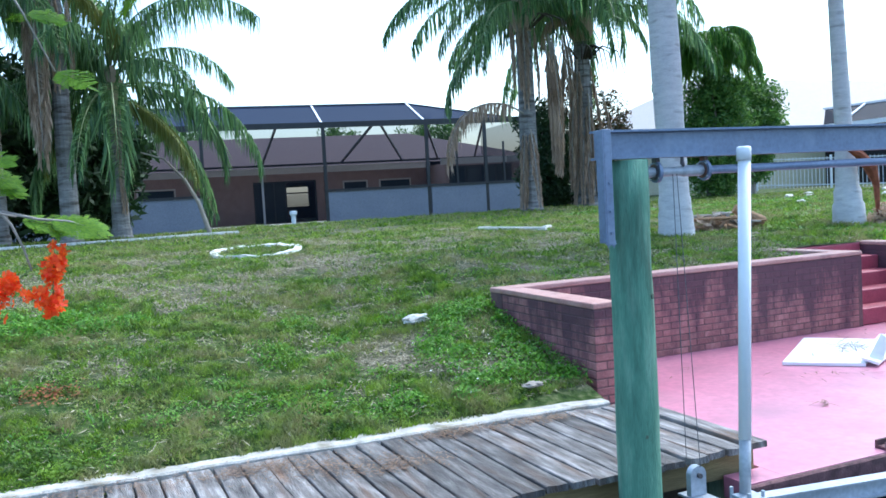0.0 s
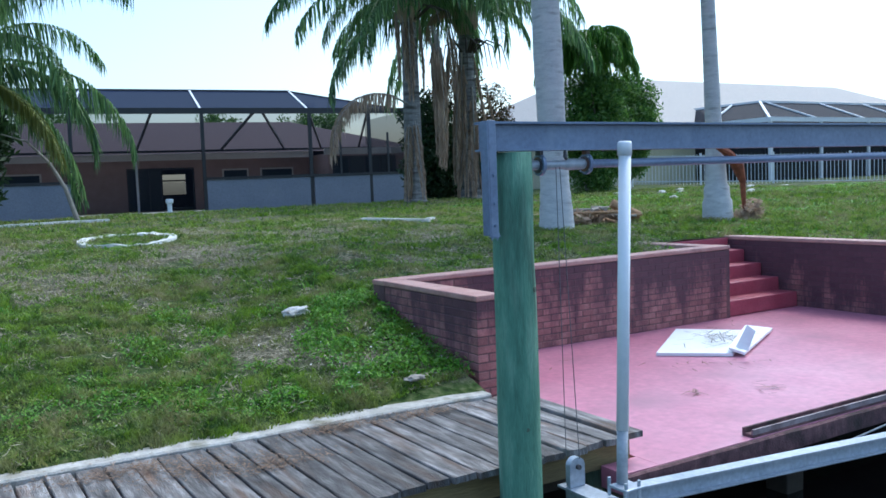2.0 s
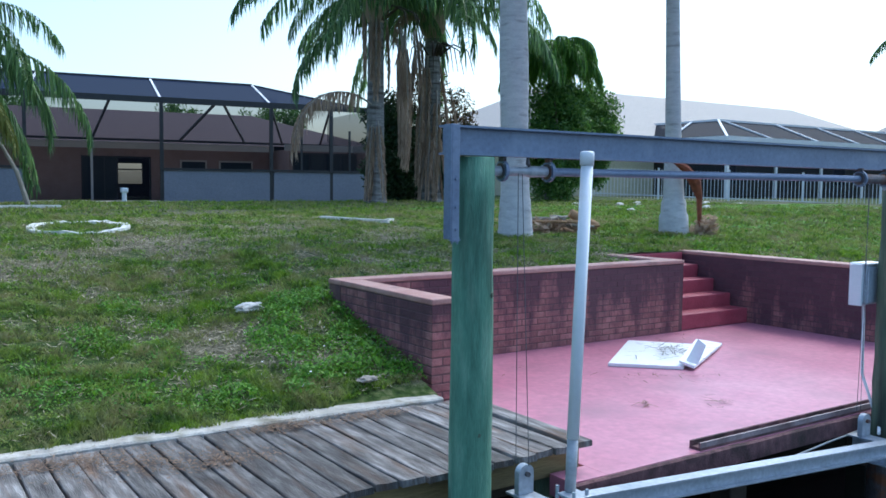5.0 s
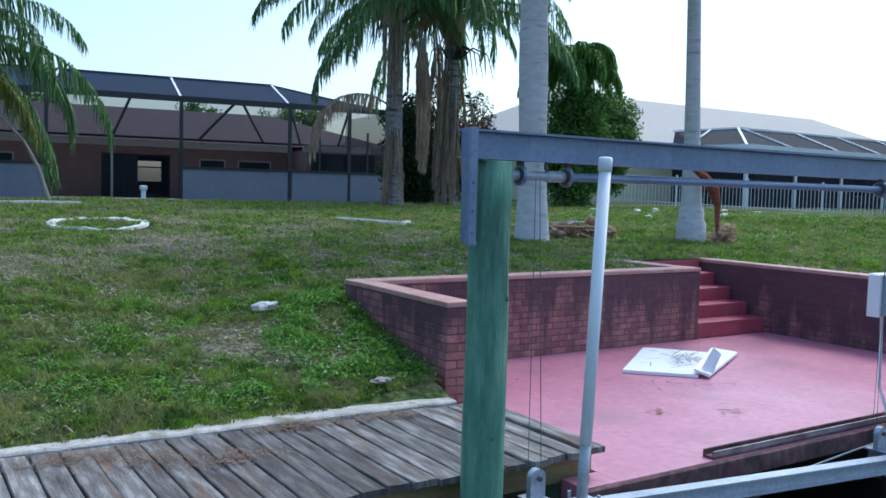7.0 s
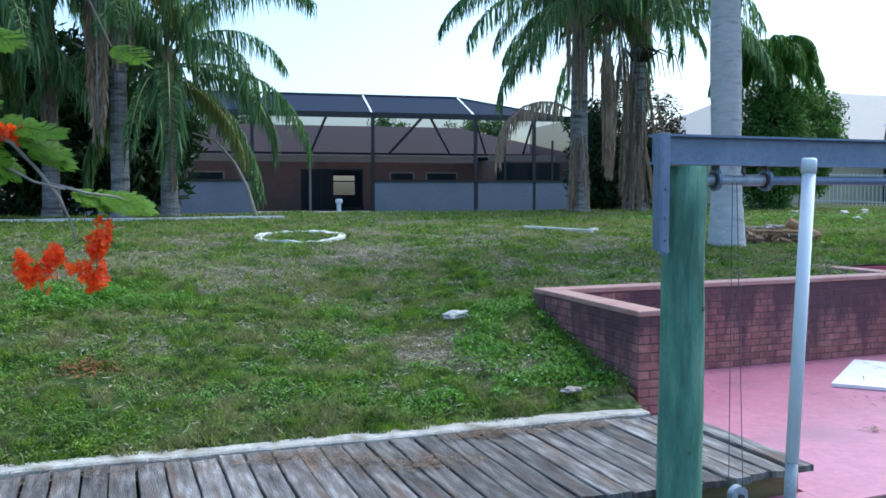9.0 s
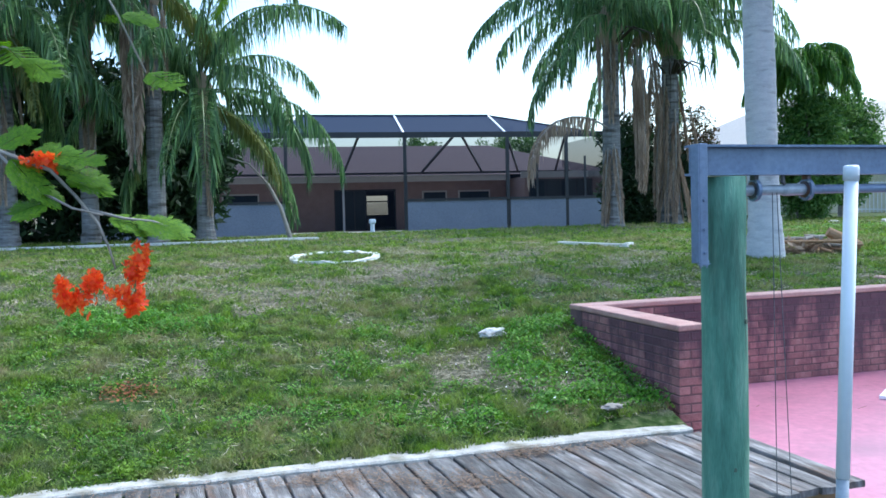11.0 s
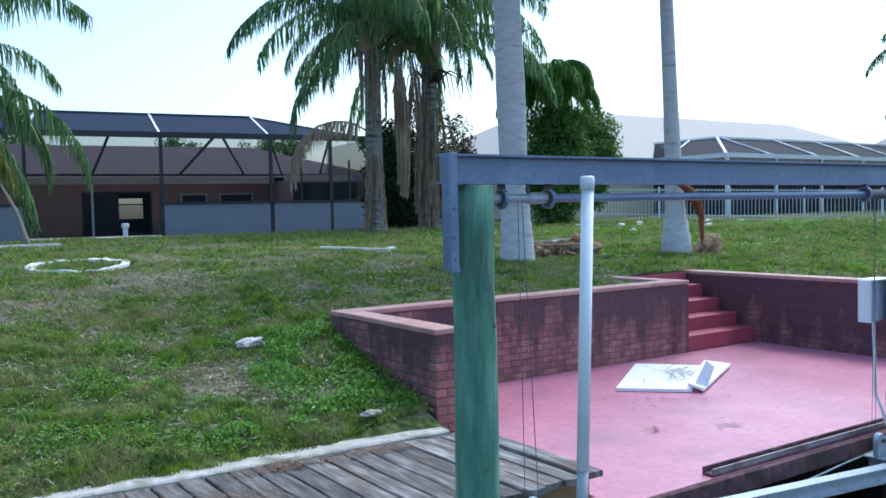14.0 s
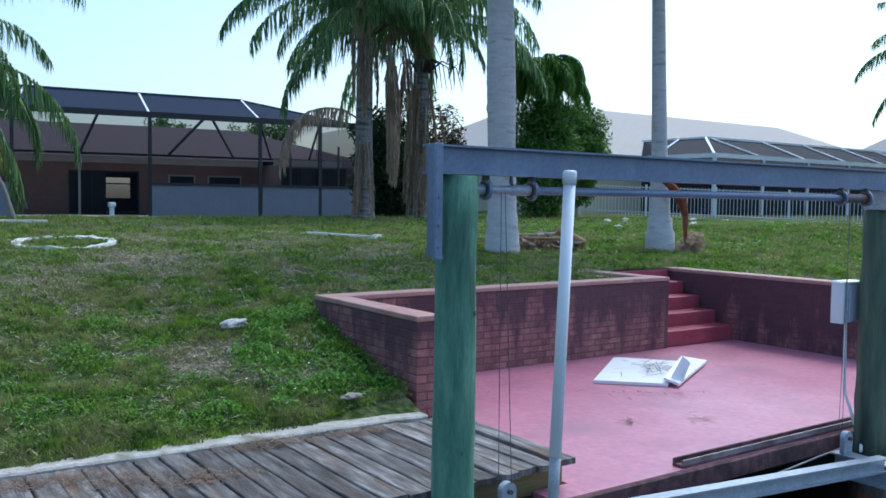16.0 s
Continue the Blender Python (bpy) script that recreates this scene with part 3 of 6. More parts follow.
def coping(bm, x0, x1, y0, y1, z0=0.808, z1=0.853):
    box(bm, x0, x1, y0, y1, z0, z1, 0.01)
    for v in bm.verts:
        v.co.z += 0.004 * math.sin(v.co.x * 5 + v.co.y * 7)
    return bm


wall_end = thing("wall_west", 3.0, 5.7, 0, "low red-painted brick wall end with a pink coping", "brick wall", kind="structure")
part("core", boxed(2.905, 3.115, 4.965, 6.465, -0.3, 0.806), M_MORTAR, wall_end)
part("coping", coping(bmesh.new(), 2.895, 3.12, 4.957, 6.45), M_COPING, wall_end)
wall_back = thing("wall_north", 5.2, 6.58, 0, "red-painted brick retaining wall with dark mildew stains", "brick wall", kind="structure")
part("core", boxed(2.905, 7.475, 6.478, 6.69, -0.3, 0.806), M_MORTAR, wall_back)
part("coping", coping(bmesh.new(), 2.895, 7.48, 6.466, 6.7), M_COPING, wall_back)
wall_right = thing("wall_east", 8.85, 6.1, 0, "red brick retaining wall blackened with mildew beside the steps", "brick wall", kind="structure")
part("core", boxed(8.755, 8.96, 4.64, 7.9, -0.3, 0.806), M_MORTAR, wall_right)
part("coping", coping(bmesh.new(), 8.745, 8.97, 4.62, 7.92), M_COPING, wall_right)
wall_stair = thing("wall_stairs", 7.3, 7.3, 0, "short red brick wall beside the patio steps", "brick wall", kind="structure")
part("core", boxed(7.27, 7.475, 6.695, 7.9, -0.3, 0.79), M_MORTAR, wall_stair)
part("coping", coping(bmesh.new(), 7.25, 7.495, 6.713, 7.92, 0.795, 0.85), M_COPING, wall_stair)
part("landing", boxed(7.28, 8.95, 7.93, 8.6, 0.6, 0.865, 0.01), M_COPING, wall_stair)

# ---- dock ----
dock = thing("dock", 0.5, 4.0, 0.17, "weathered grey plank dock with curling boards", "dock")
part("stringer", boxed(-6, 2.9, 3.39, 3.43, -0.03, 0.122), M_FASCIA, dock, "yellow-brown treated timber beam")
part("stringer", boxed(-6, 2.9, 4.55, 4.59, -0.05, 0.122), M_FASCIA, dock)
part("end_beam", boxed(2.903, 2.94, 3.38, 4.62, -0.05, 0.122), M_FASCIA, dock)
for px, py in ((2.2, 3.5), (-0.6, 3.5), (2.75, 3.5)):
    part("dock_post", tube(bmesh.new(), [(px, py, -2.5), (px, py, 0.11)], 0.07, 10), M_PILE2, dock, "dark wet timber post")
rd = random.Random(4)
plank_x = 2.95
planks = []
while plank_x > -4.2:
    w = rd.choice((0.135, 0.135, 0.14, 0.128))
    planks.append((plank_x - w, plank_x))
    plank_x -= w + rd.uniform(0.007, 0.02)
for i, (a, b) in enumerate(planks):
    y0, y1 = 3.3 + rd.uniform(-0.03, 0.03), 4.66 + rd.uniform(-0.03, 0.03) - 0.035 * (a if a > -1 else -1) + 0.02
    if i == 0:
        y0, y1 = 3.27, 4.5
    bm = bmesh.new()
    n = 6
    dz, cup, tw = rd.uniform(-0.004, 0.006) + (0.022 if i == 0 else 0), rd.uniform(0.0, 0.006), rd.uniform(-0.006, 0.006)
    rings = []
    for k in range(n):
        y = y0 + (y1 - y0) * k / (n - 1)
        q = 0.004 * math.sin(3.1 * k / n + i)
        s = tw * (k / (n - 1) - 0.5)
        top = 0.166 + dz + q
        e = 0.005
        prof = ((a, top - 0.036 - s), (a, top - e - s + cup), (a + e, top - s + cup), ((a + b) / 2, top), (b - e, top + s + cup), (b, top - e + s + cup), (b, top - 0.036 + s))
        rings.append([bm.verts.new((x + 0.003 * math.sin(k * 1.7 + i), y + 0.004 * math.sin(x * 90), z)) for x, z in prof])
    for r0, r1 in zip(rings, rings[1:]):
        for k in range(7):
            bm.faces.new((r0[k], r0[(k + 1) % 7], r1[(k + 1) % 7], r1[k]))
    bm.faces.new(rings[0][::-1])
    bm.faces.new(rings[-1])
    bmesh.ops.recalc_face_normals(bm, faces=bm.faces)
    part("plank", bm, M_PLANK, dock)

# ---- boat lift ----
lift = thing("boat_lift", 4.0, 3.15, -0.1, "galvanised boat lift with a steel beam on timber pilings", "boat lift")


def piling(x, y, r0, r1, top, material, seed, label):
    th = thing("piling", x, y, -0.7, label, "piling", group="lift pilings")
    rr = random.Random(seed)
    zs = [-2.6 + (top + 2.6) * k / 24 for k in range(25)]
    bm = tube(bmesh.new(), [(x + 0.004 * rr.uniform(-1, 1), y + 0.004 * rr.uniform(-1, 1), z) for z in zs], [r0 + (r1 - r0) * (z + 0.5) / (top + 0.5) + rr.uniform(-0.002, 0.002) for z in zs], 20)
    part("post", bm, material, th, smooth=True)
    return th


def far_end(x, y, z):
    """The seaward end of the lift, drawn in so that it clears the patio slab."""
    return (-0.6 + (x + 0.6) * 0.95, -0.42 + (y + 0.42) * 0.95, 1.72 + (z - 1.72) * 0.95)


FX, FY, FZ = far_end(6.06, 3.17, 1.7)
pile_a = piling(1.967, 3.17, 0.117, 0.106, 1.853, M_PILE, 1, "round green treated timber piling standing in the canal")
pile_b = piling(FX, FY, 0.121, 0.107, FZ, M_PILE2, 2, "dark aged timber piling with a grey switch box")
part("sleeve", tube(bmesh.new(), [(FX, FY, -2.6), (FX, FY, -0.14)], 0.132, 20), M_DARKMETAL, pile_b, "black protective wrap")
for px_, h_ in ((pile_a, 1.853), (pile_b, FZ)):
    c_ = px_.matrix_basis.translation
    for k in range(7):  # knots and drying checks in the timber
        a_ = radians(-150 + 47 * k)
        z_ = -0.3 + (h_ + 0.1) * ((k * 0.37) % 1.0)
        rad_ = 0.1125 if px_ is pile_a else 0.116
        part("knot", tube(bmesh.new(), [(c_.x + (rad_ - 0.012) * math.cos(a_), c_.y + (rad_ - 0.012) * math.sin(a_), z_), (c_.x + (rad_ + 0.0015) * math.cos(a_), c_.y + (rad_ + 0.0015) * math.sin(a_), z_)], [0.014 + 0.003 * (k % 3), 0.009 + 0.002 * (k % 3)], 9), M_PILE2 if px_ is pile_a else M_DARKMETAL, px_, "dark timber knot")

part("beam", ibeam(bmesh.new(), (1.757, 3.14, 2.008), far_end(6.09, 3.14, 2.008), 0.09, 0.148, 0.011), M_STEEL, lift, "blue-grey galvanised steel beam")
bm = boxed(1.757, 1.803, 3.06, 3.074, 1.43, 2.01, 0.003)
bmesh.ops.bevel(bm, geom=[e for e in bm.edges if abs(e.verts[0].co.x - e.verts[1].co.x) < 0.001 and abs(e.verts[0].co.z - e.verts[1].co.z) < 0.001 and e.verts[0].co.z < 1.45], offset=0.02, segments=4, affect="EDGES")
bracket = part("end_bracket", bm, M_STEEL, lift)
part("bracket_flange", boxed(1.748, 1.756, 3.06, 3.12, 1.44, 2.008, 0.002), M_STEEL, bracket)
for z in (1.49, 1.6, 1.74):
    part("bolt", tube(bmesh.new(), [(1.782, 3.052, z), (1.782, 3.062, z)], 0.008, 6), M_STEEL, bracket)
SH0, SH1 = (2.42, 3.12, 1.785), far_end(5.62, 3.1, 1.785)


def on_shaft(x):
    """A point of the drive shaft's axis."""
    f = (x - SH0[0]) / (SH1[0] - SH0[0])
    return Vector(SH0).lerp(Vector(SH1), f)


part("drive_shaft", tube(bmesh.new(), [SH0, SH1], 0.023, 14), M_STEEL, lift, "long round drive shaft")
part("cable_winder", tube(bmesh.new(), [on_shaft(x) for x in (2.05, 2.051, 2.2, 2.28, 2.3, 2.4, 2.43)], [0.022, 0.028, 0.026, 0.026, 0.032, 0.03, 0.024], 14), M_GREYPIPE, lift, "greasy grey cable winder")
part("shaft_end", tube(bmesh.new(), [on_shaft(2.02), on_shaft(2.049)], 0.018, 12), M_DARKMETAL, lift, "dark shaft stub")
wx = [far_end(x, 3.1, 1.785)[0] for x in (5.42, 5.45, 5.72, 5.74)]
part("cable_winder", tube(bmesh.new(), [on_shaft(x) for x in wx], [0.025, 0.034, 0.032, 0.028], 14), M_DARKMETAL, lift)
for x in (2.13, 2.43, wx[0], wx[2]):
    c = on_shaft(x)
    pl = part("bearing_plate", tube(bmesh.new(), [on_shaft(x - 0.009), on_shaft(x + 0.009)], 0.056, 20), M_STEEL, lift)
    part("hanger", boxed(x - 0.012, x + 0.012, c.y - 0.02, c.y + 0.02, c.z + 0.05, c.z + 0.073, 0.002), M_DARKMETAL, pl)
    part("ring", tube(bmesh.new(), [on_shaft(x - 0.016), on_shaft(x - 0.0092)], 0.042, 16), M_DARKMETAL, pl)
    for k in range(4):
        ca, sa = 0.049 * math.cos(k * 1.571 + 0.7), 0.049 * math.sin(k * 1.571 + 0.7)
        part("plate_bolt", tube(bmesh.new(), [c + Vector((-0.016, ca, sa)), c + Vector((-0.0095, ca, sa))], 0.006, 6), M_ALU, pl)
part("hook", tube(bmesh.new(), [(2.27, 3.1, 1.858), (2.27, 3.1, 1.825), (2.28, 3.1, 1.81)], [0.008, 0.012, 0.007], 8), M_DARKMETAL, lift)
for a, b in (((2.19, 3.08, 1.77), (2.205, 3.08, 0.21)), ((2.2, 3.06, 1.77), (2.27, 3.05, 0.21)), (far_end(5.5, 3.08, 1.77), far_end(5.42, 3.06, 0.07)), (far_end(5.52, 3.1, 1.77), far_end(5.47, 3.06, 0.07))):
    part("cable", tube(bmesh.new(), [a, b], 0.0022, 6), M_CABLE, lift, "thin steel lifting cable")
# cradle beams, sheaves, long carriers
for x, z, ys in ((2.33, 0.015, 3.24), (5.42, -0.1, 3.08)):
    cb = part("cradle_beam", ibeam(bmesh.new(), (x, ys, z), (x, -1.6, z), 0.13, 0.17, 0.012), M_ALU, lift, "aluminium cradle I-beam")
    bm = tube(bmesh.new(), [(x, ys - 0.1, z + 0.115), (x, ys - 0.06, z + 0.115)], 0.052, 20)
    box(bm, x - 0.052, x + 0.052, ys - 0.099, ys - 0.061, z + 0.002, z + 0.115)
    sh = part("sheave_bracket", bm, M_ALU, cb)
    part("axle", tube(bmesh.new(), [(x, ys - 0.12, z + 0.115), (x, ys - 0.05, z + 0.115)], 0.014, 10), M_DARKMETAL, sh)
part("carrier", ibeam(bmesh.new(), (2.41, 2.86, 0.075), (5.36, 2.68, -0.035), 0.085, 0.1, 0.01), M_ALU, lift, "long aluminium bunk carrier")
part("carrier", ibeam(bmesh.new(), (5.49, 2.68, -0.035), (7.2, 2.56, -0.06), 0.085, 0.1, 0.01), M_ALU, lift)
part("carrier", ibeam(bmesh.new(), (5.49, 2.02, -0.035), (7.4, 1.95, -0.06), 0.085, 0.1, 0.01), M_ALU, lift)
part("carrier", ibeam(bmesh.new(), (5.49, 1.78, -0.035), (7.4, 1.7, -0.06), 0.085, 0.1, 0.01), M_ALU, lift)
part("carrier", ibeam(bmesh.new(), (2.41, 1.2, 0.075), (5.36, 1.2, -0.035), 0.085, 0.1, 0.01), M_ALU, lift)
part("clamp", boxed(2.34, 2.47, 2.77, 2.9, 0.08, 0.095, 0.004), M_ALU, lift)
for q in ((2.36, 2.79), (2.45, 2.79), (2.36, 2.92), (2.45, 2.92)):
    part("bolt", tube(bmesh.new(), [(q[0], q[1], 0.028), (q[0], q[1], 0.125)], 0.01, 6), M_ALU, lift)
# guide poles
for (x0, y0, z0), (x1, y1, z1), zj in (((2.415, 2.88, 0.096), (2.505, 2.9, 1.893), 0.375), ((5.70, 2.69, -0.03), (5.775, 2.7, 1.65), 0.2)):
    gp = thing("guide_pole", x0, y0, z0, "white plastic guide pole sleeved over a grey metal pipe", "guide pole", group="lift guide poles")
    f = (zj - z0) / (z1 - z0)
    xm, ym = x0 + (x1 - x0) * f, y0 + (y1 - y0) * f
    part("pipe", tube(bmesh.new(), [(x0, y0, z0), (xm, ym, zj)], 0.03, 18), M_GREYPIPE, gp, "bare grey pipe", smooth=True)
    part("sleeve", tube(bmesh.new(), [(xm, ym, zj + 0.001), (x1, y1, z1 - 0.075)], 0.0325, 18), M_PVC, gp, smooth=True)
    part("cap", tube(bmesh.new(), [(x1 - 0.002, y1, z1 - 0.074), (x1, y1, z1 - 0.012), (x1, y1, z1 - 0.003), (x1, y1, z1)], [0.0375, 0.0375, 0.034, 0.026], 18), M_PVC, gp, smooth=True)
part("foot_plate", boxed(5.6, 5.8, 2.62, 2.76, -0.045, -0.031, 0.003), M_ALU, lift)

# motor and switch box
MX, MY, _ = far_end(6.2, 3.06, 1.5)
motor = thing("lift_motor", MX, MY, 1.4, "rusty vertical lift motor hanging beside the piling top", "motor")
part("body", tube(bmesh.new(), [(MX, MY, z) for z in (1.415, 1.425, 1.53, 1.54, 1.68, 1.7)], [0.048, 0.059, 0.061, 0.055, 0.055, 0.038], 16), M_RUST, motor, "rust-red motor can", smooth=True)
part("gearbox", tube(bmesh.new(), [(MX - 0.01, MY, z) for z in (1.69, 1.72, 1.85, 1.92, 1.94)], [0.045, 0.052, 0.05, 0.04, 0.025], 14), M_GREYPIPE, motor, "grey gearbox", smooth=True)
part("mount", boxed(FX - 0.11, FX + 0.075, MY - 0.03, MY + 0.17, FZ + 0.003, 1.846, 0.006), M_ALU, motor, "pale mounting block")
EX, EY, _ = far_end(6.02, 3.33, 1.0)
ebox = thing("switch_box", EX, EY, 0.8, "grey metal switch box on the piling", "switch box")
part("case", boxed(EX - 0.115, EX + 0.11, EY - 0.02, EY + 0.1, 0.845, 1.143, 0.008), M_EBOX, ebox)
part("door", boxed(EX - 0.1, EX + 0.095, EY - 0.032, EY - 0.0222, 0.86, 1.13, 0.004), M_EBOX, ebox)
part("back_plate", boxed(EX - 0.14, EX - 0.117, EY + 0.0, EY + 0.1, 0.835, 1.15, 0.004), M_WHITE, ebox, "white backing board")
part("lid", boxed(EX - 0.125, EX + 0.12, EY - 0.035, EY + 0.11, 1.145, 1.158, 0.004), M_WHITE, ebox)
part("conduit", tube(bmesh.new(), [(EX - 0.03, EY + 0.04, 0.845), (EX - 0.025, EY + 0.03, 0.3), (EX - 0.02, EY - 0.09, 0.0), (EX - 0.06, EY - 0.14, -0.06), (EX - 0.15, EY - 0.19, -0.09)], 0.012, 8), M_PVC, ebox, "white conduit")

# ---- house with pool cage ----

def hbar(bm, a, b, w=0.12):
    return bar(bm, a, b, w, w)


house = thing("house", 10.1, 36.7, 0.85, "low brown stucco house with a mauve shingle roof behind the pool", "house", -7.2)
for a, b, c, d in ((-16, -2.7, 0.05, 2.55), (0.45, 12, 0.05, 2.55), (-2.7, 0.45, 2.12, 2.55)):
    part("wall", boxed(a, b, 6, 6.3, c, d), M_STUCCO, house, local=True)
for a, b, c, d in ((-16, 0.14, 0.0, 2.6), (1.58, 12, 0.0, 2.6), (0.14, 1.58, 0.0, 0.81), (0.14, 1.58, 2.03, 2.6)):
    part("wall", boxed(a, b, 17.3, 17.5, c, d), M_STUCCO, house, local=True)
part("wall", boxed(-16, -15.8, 6.31, 17.29, 0.0, 2.6), M_STUCCO, house, local=True)
part("wall", boxed(11.8, 12, 6.31, 17.29, 0.0, 2.6), M_STUCCO, house, local=True)
part("floor", boxed(-15.8, 11.8, 6.31, 17.29, -0.3, 0.04), M_FASCIA, house, "dim indoor floor", local=True)
win = part("window", boxed(0.1, 1.62, 17.24, 17.29, 1.62, 1.7), M_WHITEFRAME, house, "bright far window across the room", local=True)
# sheet added in the far window for the brightness of the view outside
part("view_sheet", boxed(0.16, 1.56, 17.36, 17.38, 0.83, 1.6), M_BRIGHT_VIEW, win, "added pale sheet standing for the bright view outside", local=True)
part("wall", boxed(6.4, 12, 3.0, 5.995, 0.05, 2.55), M_STUCCO, house, local=True)
part("fascia", boxed(-16.6, 6.2, 4.9, 5.05, 2.45, 2.75), M_FASCIA_H, house, "pale brown eave board", local=True)
part("fascia", boxed(6.0, 12.5, 2.2, 2.35, 2.45, 2.75), M_FASCIA_H, house, local=True)
part("soffit", boxed(-16.6, 6.2, 5.052, 6.0, 2.56, 2.62), M_FASCIA_H, house, local=True)


def prism(bm, pts, faces):
    vs = [bm.verts.new(p) for p in pts]
    for f in faces:
        bm.faces.new([vs[i] for i in f])
    bmesh.ops.recalc_face_normals(bm, faces=bm.faces)
    return bm


part("roof", prism(bmesh.new(), [(-16.6, 4.9, 2.75), (12.6, 4.9, 2.75), (12.6, 18, 2.75), (-16.6, 18, 2.75), (-11, 10.5, 4.65), (6.5, 10.5, 4.65)], [(0, 1, 5, 4), (1, 2, 5), (2, 3, 4, 5), (3, 0, 4), (0, 3, 2, 1)]), M_SHINGLE, house, "mauve-brown shingle roof", local=True)
part("deck", boxed(-16, 12, 0.1, 6.0, -0.6, 0.03), M_DECK, house, "pale pool deck", local=True)
door = thing("sliding_door", 10.1, 36.7, 0.85, "dark-framed sliding glass door standing partly open", "door", -7.2, kind="structure")
for a, b, c, d in ((-2.7, -2.62, 0.06, 2.12), (0.37, 0.45, 0.06, 2.12), (-2.62, 0.37, 2.04, 2.12), (-1.14, -1.06, 0.06, 2.04), (-1.7, -1.64, 0.06, 2.04), (-2.62, 0.37, 0.055, 0.1)):
    part("frame_bar", boxed(a, b, 6.05, 6.12, c, d), M_CAGE, door, local=True)
part("pane", boxed(-2.62, -1.7, 6.07, 6.085, 0.1, 2.04), M_GLASS, door, local=True)
part("pane", boxed(-1.64, -1.14, 6.07, 6.085, 0.1, 2.04), M_GLASS, door, local=True)
part("track_post", boxed(-2.35, -2.25, 5.2, 5.3, 0.03, 2.44), M_WHITEFRAME, door, "pale slim lanai post", local=True)
stub = thing("water_pedestal", 8.7, 36.4, 0.9, "short white pedestal standing on the pool deck edge", "pedestal")
part("post", tube(bmesh.new(), [(8.5, 36.5, 0.4), (8.5, 36.5, 1.3)], 0.1, 12), M_PVC, stub)
part("cap", boxed(8.36, 8.64, 36.36, 36.64, 1.3, 1.5, 0.05), M_PVC, stub)
for a, b, z0, z1 in ((1.8, 3.1, 0.9, 2.0), (3.7, 5.4, 0.9, 2.0), (-8.2, -6.4, 0.9, 2.0)):
    wnd = part("window", boxed(a, b, 5.94, 5.99, z0, z1), M_FASCIA_H, house, local=True)
    part("pane", boxed(a + 0.08, b - 0.08, 5.92, 5.938, z0 + 0.08, z1 - 0.08), M_GLASS, wnd, local=True)

lanai = part("window", boxed(6.6, 9.9, 2.93, 2.99, 0.7, 2.4), M_CAGE, house, "dark-framed row of tall windows", local=True)
for k in range(4):
    part("pane", boxed(6.7 + 0.8 * k, 7.38 + 0.8 * k, 2.91, 2.928, 0.8, 2.3), M_GLASS, lanai, local=True)
cage = thing("pool_cage", 10.1, 36.7, 0.85, "dark bronze screened pool enclosure with a grey lower wall", "pool enclosure", -7.2)
ZT, ZR, ZW = 4.33, 5.5, 1.45
for a, b in ((-8.6, -5.2), (0.05, 4.62), (4.8, 9.4)):
    part("kick_wall", boxed(a, b, -0.06, 0.06, -0.3, ZW - 0.06, 0.01), M_KICK, cage, "grey lower wall panel", local=True)
part("kick_wall", boxed(-13.0, -8.7, -0.06, 0.06, -0.3, ZW - 0.06, 0.01), M_KICK, cage, local=True)
for u in (-13, -8.6, -5.2, 0.0, 4.7, 7.5, 9.4):
    part("post", hbar(bmesh.new(), (u, 0, -0.2), (u, 0, ZT), 0.14), M_CAGE, cage, local=True)
for u in (6.1, 8.4):
    part("post", hbar(bmesh.new(), (u, 0, ZW), (u, 0, ZT - 1.0), 0.08), M_CAGE, cage, local=True)
part("top_beam", bar(bmesh.new(), (-13.1, 0, ZT), (9.5, 0, ZT), 0.16, 0.24), M_CAGE, cage, local=True)
part("rail", bar(bmesh.new(), (-13.1, -0.02, ZW), (-5.2, -0.02, ZW), 0.18, 0.1), M_CAGE, cage, local=True)
part("rail", bar(bmesh.new(), (0, -0.02, ZW), (9.5, -0.02, ZW), 0.18, 0.1), M_CAGE, cage, local=True)
part("ridge_beam", hbar(bmesh.new(), (-10, 3, ZR), (4.6, 3, ZR), 0.12), M_CAGE, cage, local=True)
part("gutter_beam", bar(bmesh.new(), (-13, 4.8, 2.86), (9.5, 4.8, 2.86), 0.1, 0.1), M_CAGE, cage, local=True)
# white on all but the left rafter paints the highlight on bronze members
for u0, u1 in ((-8.6, -8.0), (-5.2, -4.6), (0.0, 0.0), (4.7, 4.6)):
    part("rafter", hbar(bmesh.new(), (u0, 0, ZT), (u1, 3, ZR), 0.09), M_CAGE if u0 < -6 else M_WHITEFRAME, cage, local=True)
for u0, u1 in ((-8.6, -8.6), (-2.0, -2.3), (2.3, 1.6), (4.7, 6.6), (2.6, 4.7), (7.5, 8.6)):
    part("rafter", hbar(bmesh.new(), (u0, 0.1, ZT), (u1, 4.8, 2.9), 0.09), M_CAGE, cage, local=True)
part("hip_rafter", hbar(bmesh.new(), (9.4, 0, ZT), (4.6, 3, ZR), 0.09), M_CAGE, cage, local=True)


def sheet(pts):
    bm = bmesh.new()
    bm.faces.new([bm.verts.new(p) for p in pts])
    return bm


part("roof_screen", sheet([(-13, 0, ZT), (9.4, 0, ZT), (4.6, 3, ZR), (-10, 3, ZR)]), M_SCREEN_ROOF, cage, "grey sloping roof screen", local=True)
for a, b in ((-13, -8.6), (-8.6, -5.2), (-5.2, 0), (0, 4.7), (4.7, 9.4)):
    part("wall_screen", sheet([(a, 0.01, ZW if not a == -5.2 else 0.1), (b, 0.01, ZW if not a == -5.2 else 0.1), (b, 0.01, ZT), (a, 0.01, ZT)]), M_SCREEN, cage, "dark insect screen", local=True)
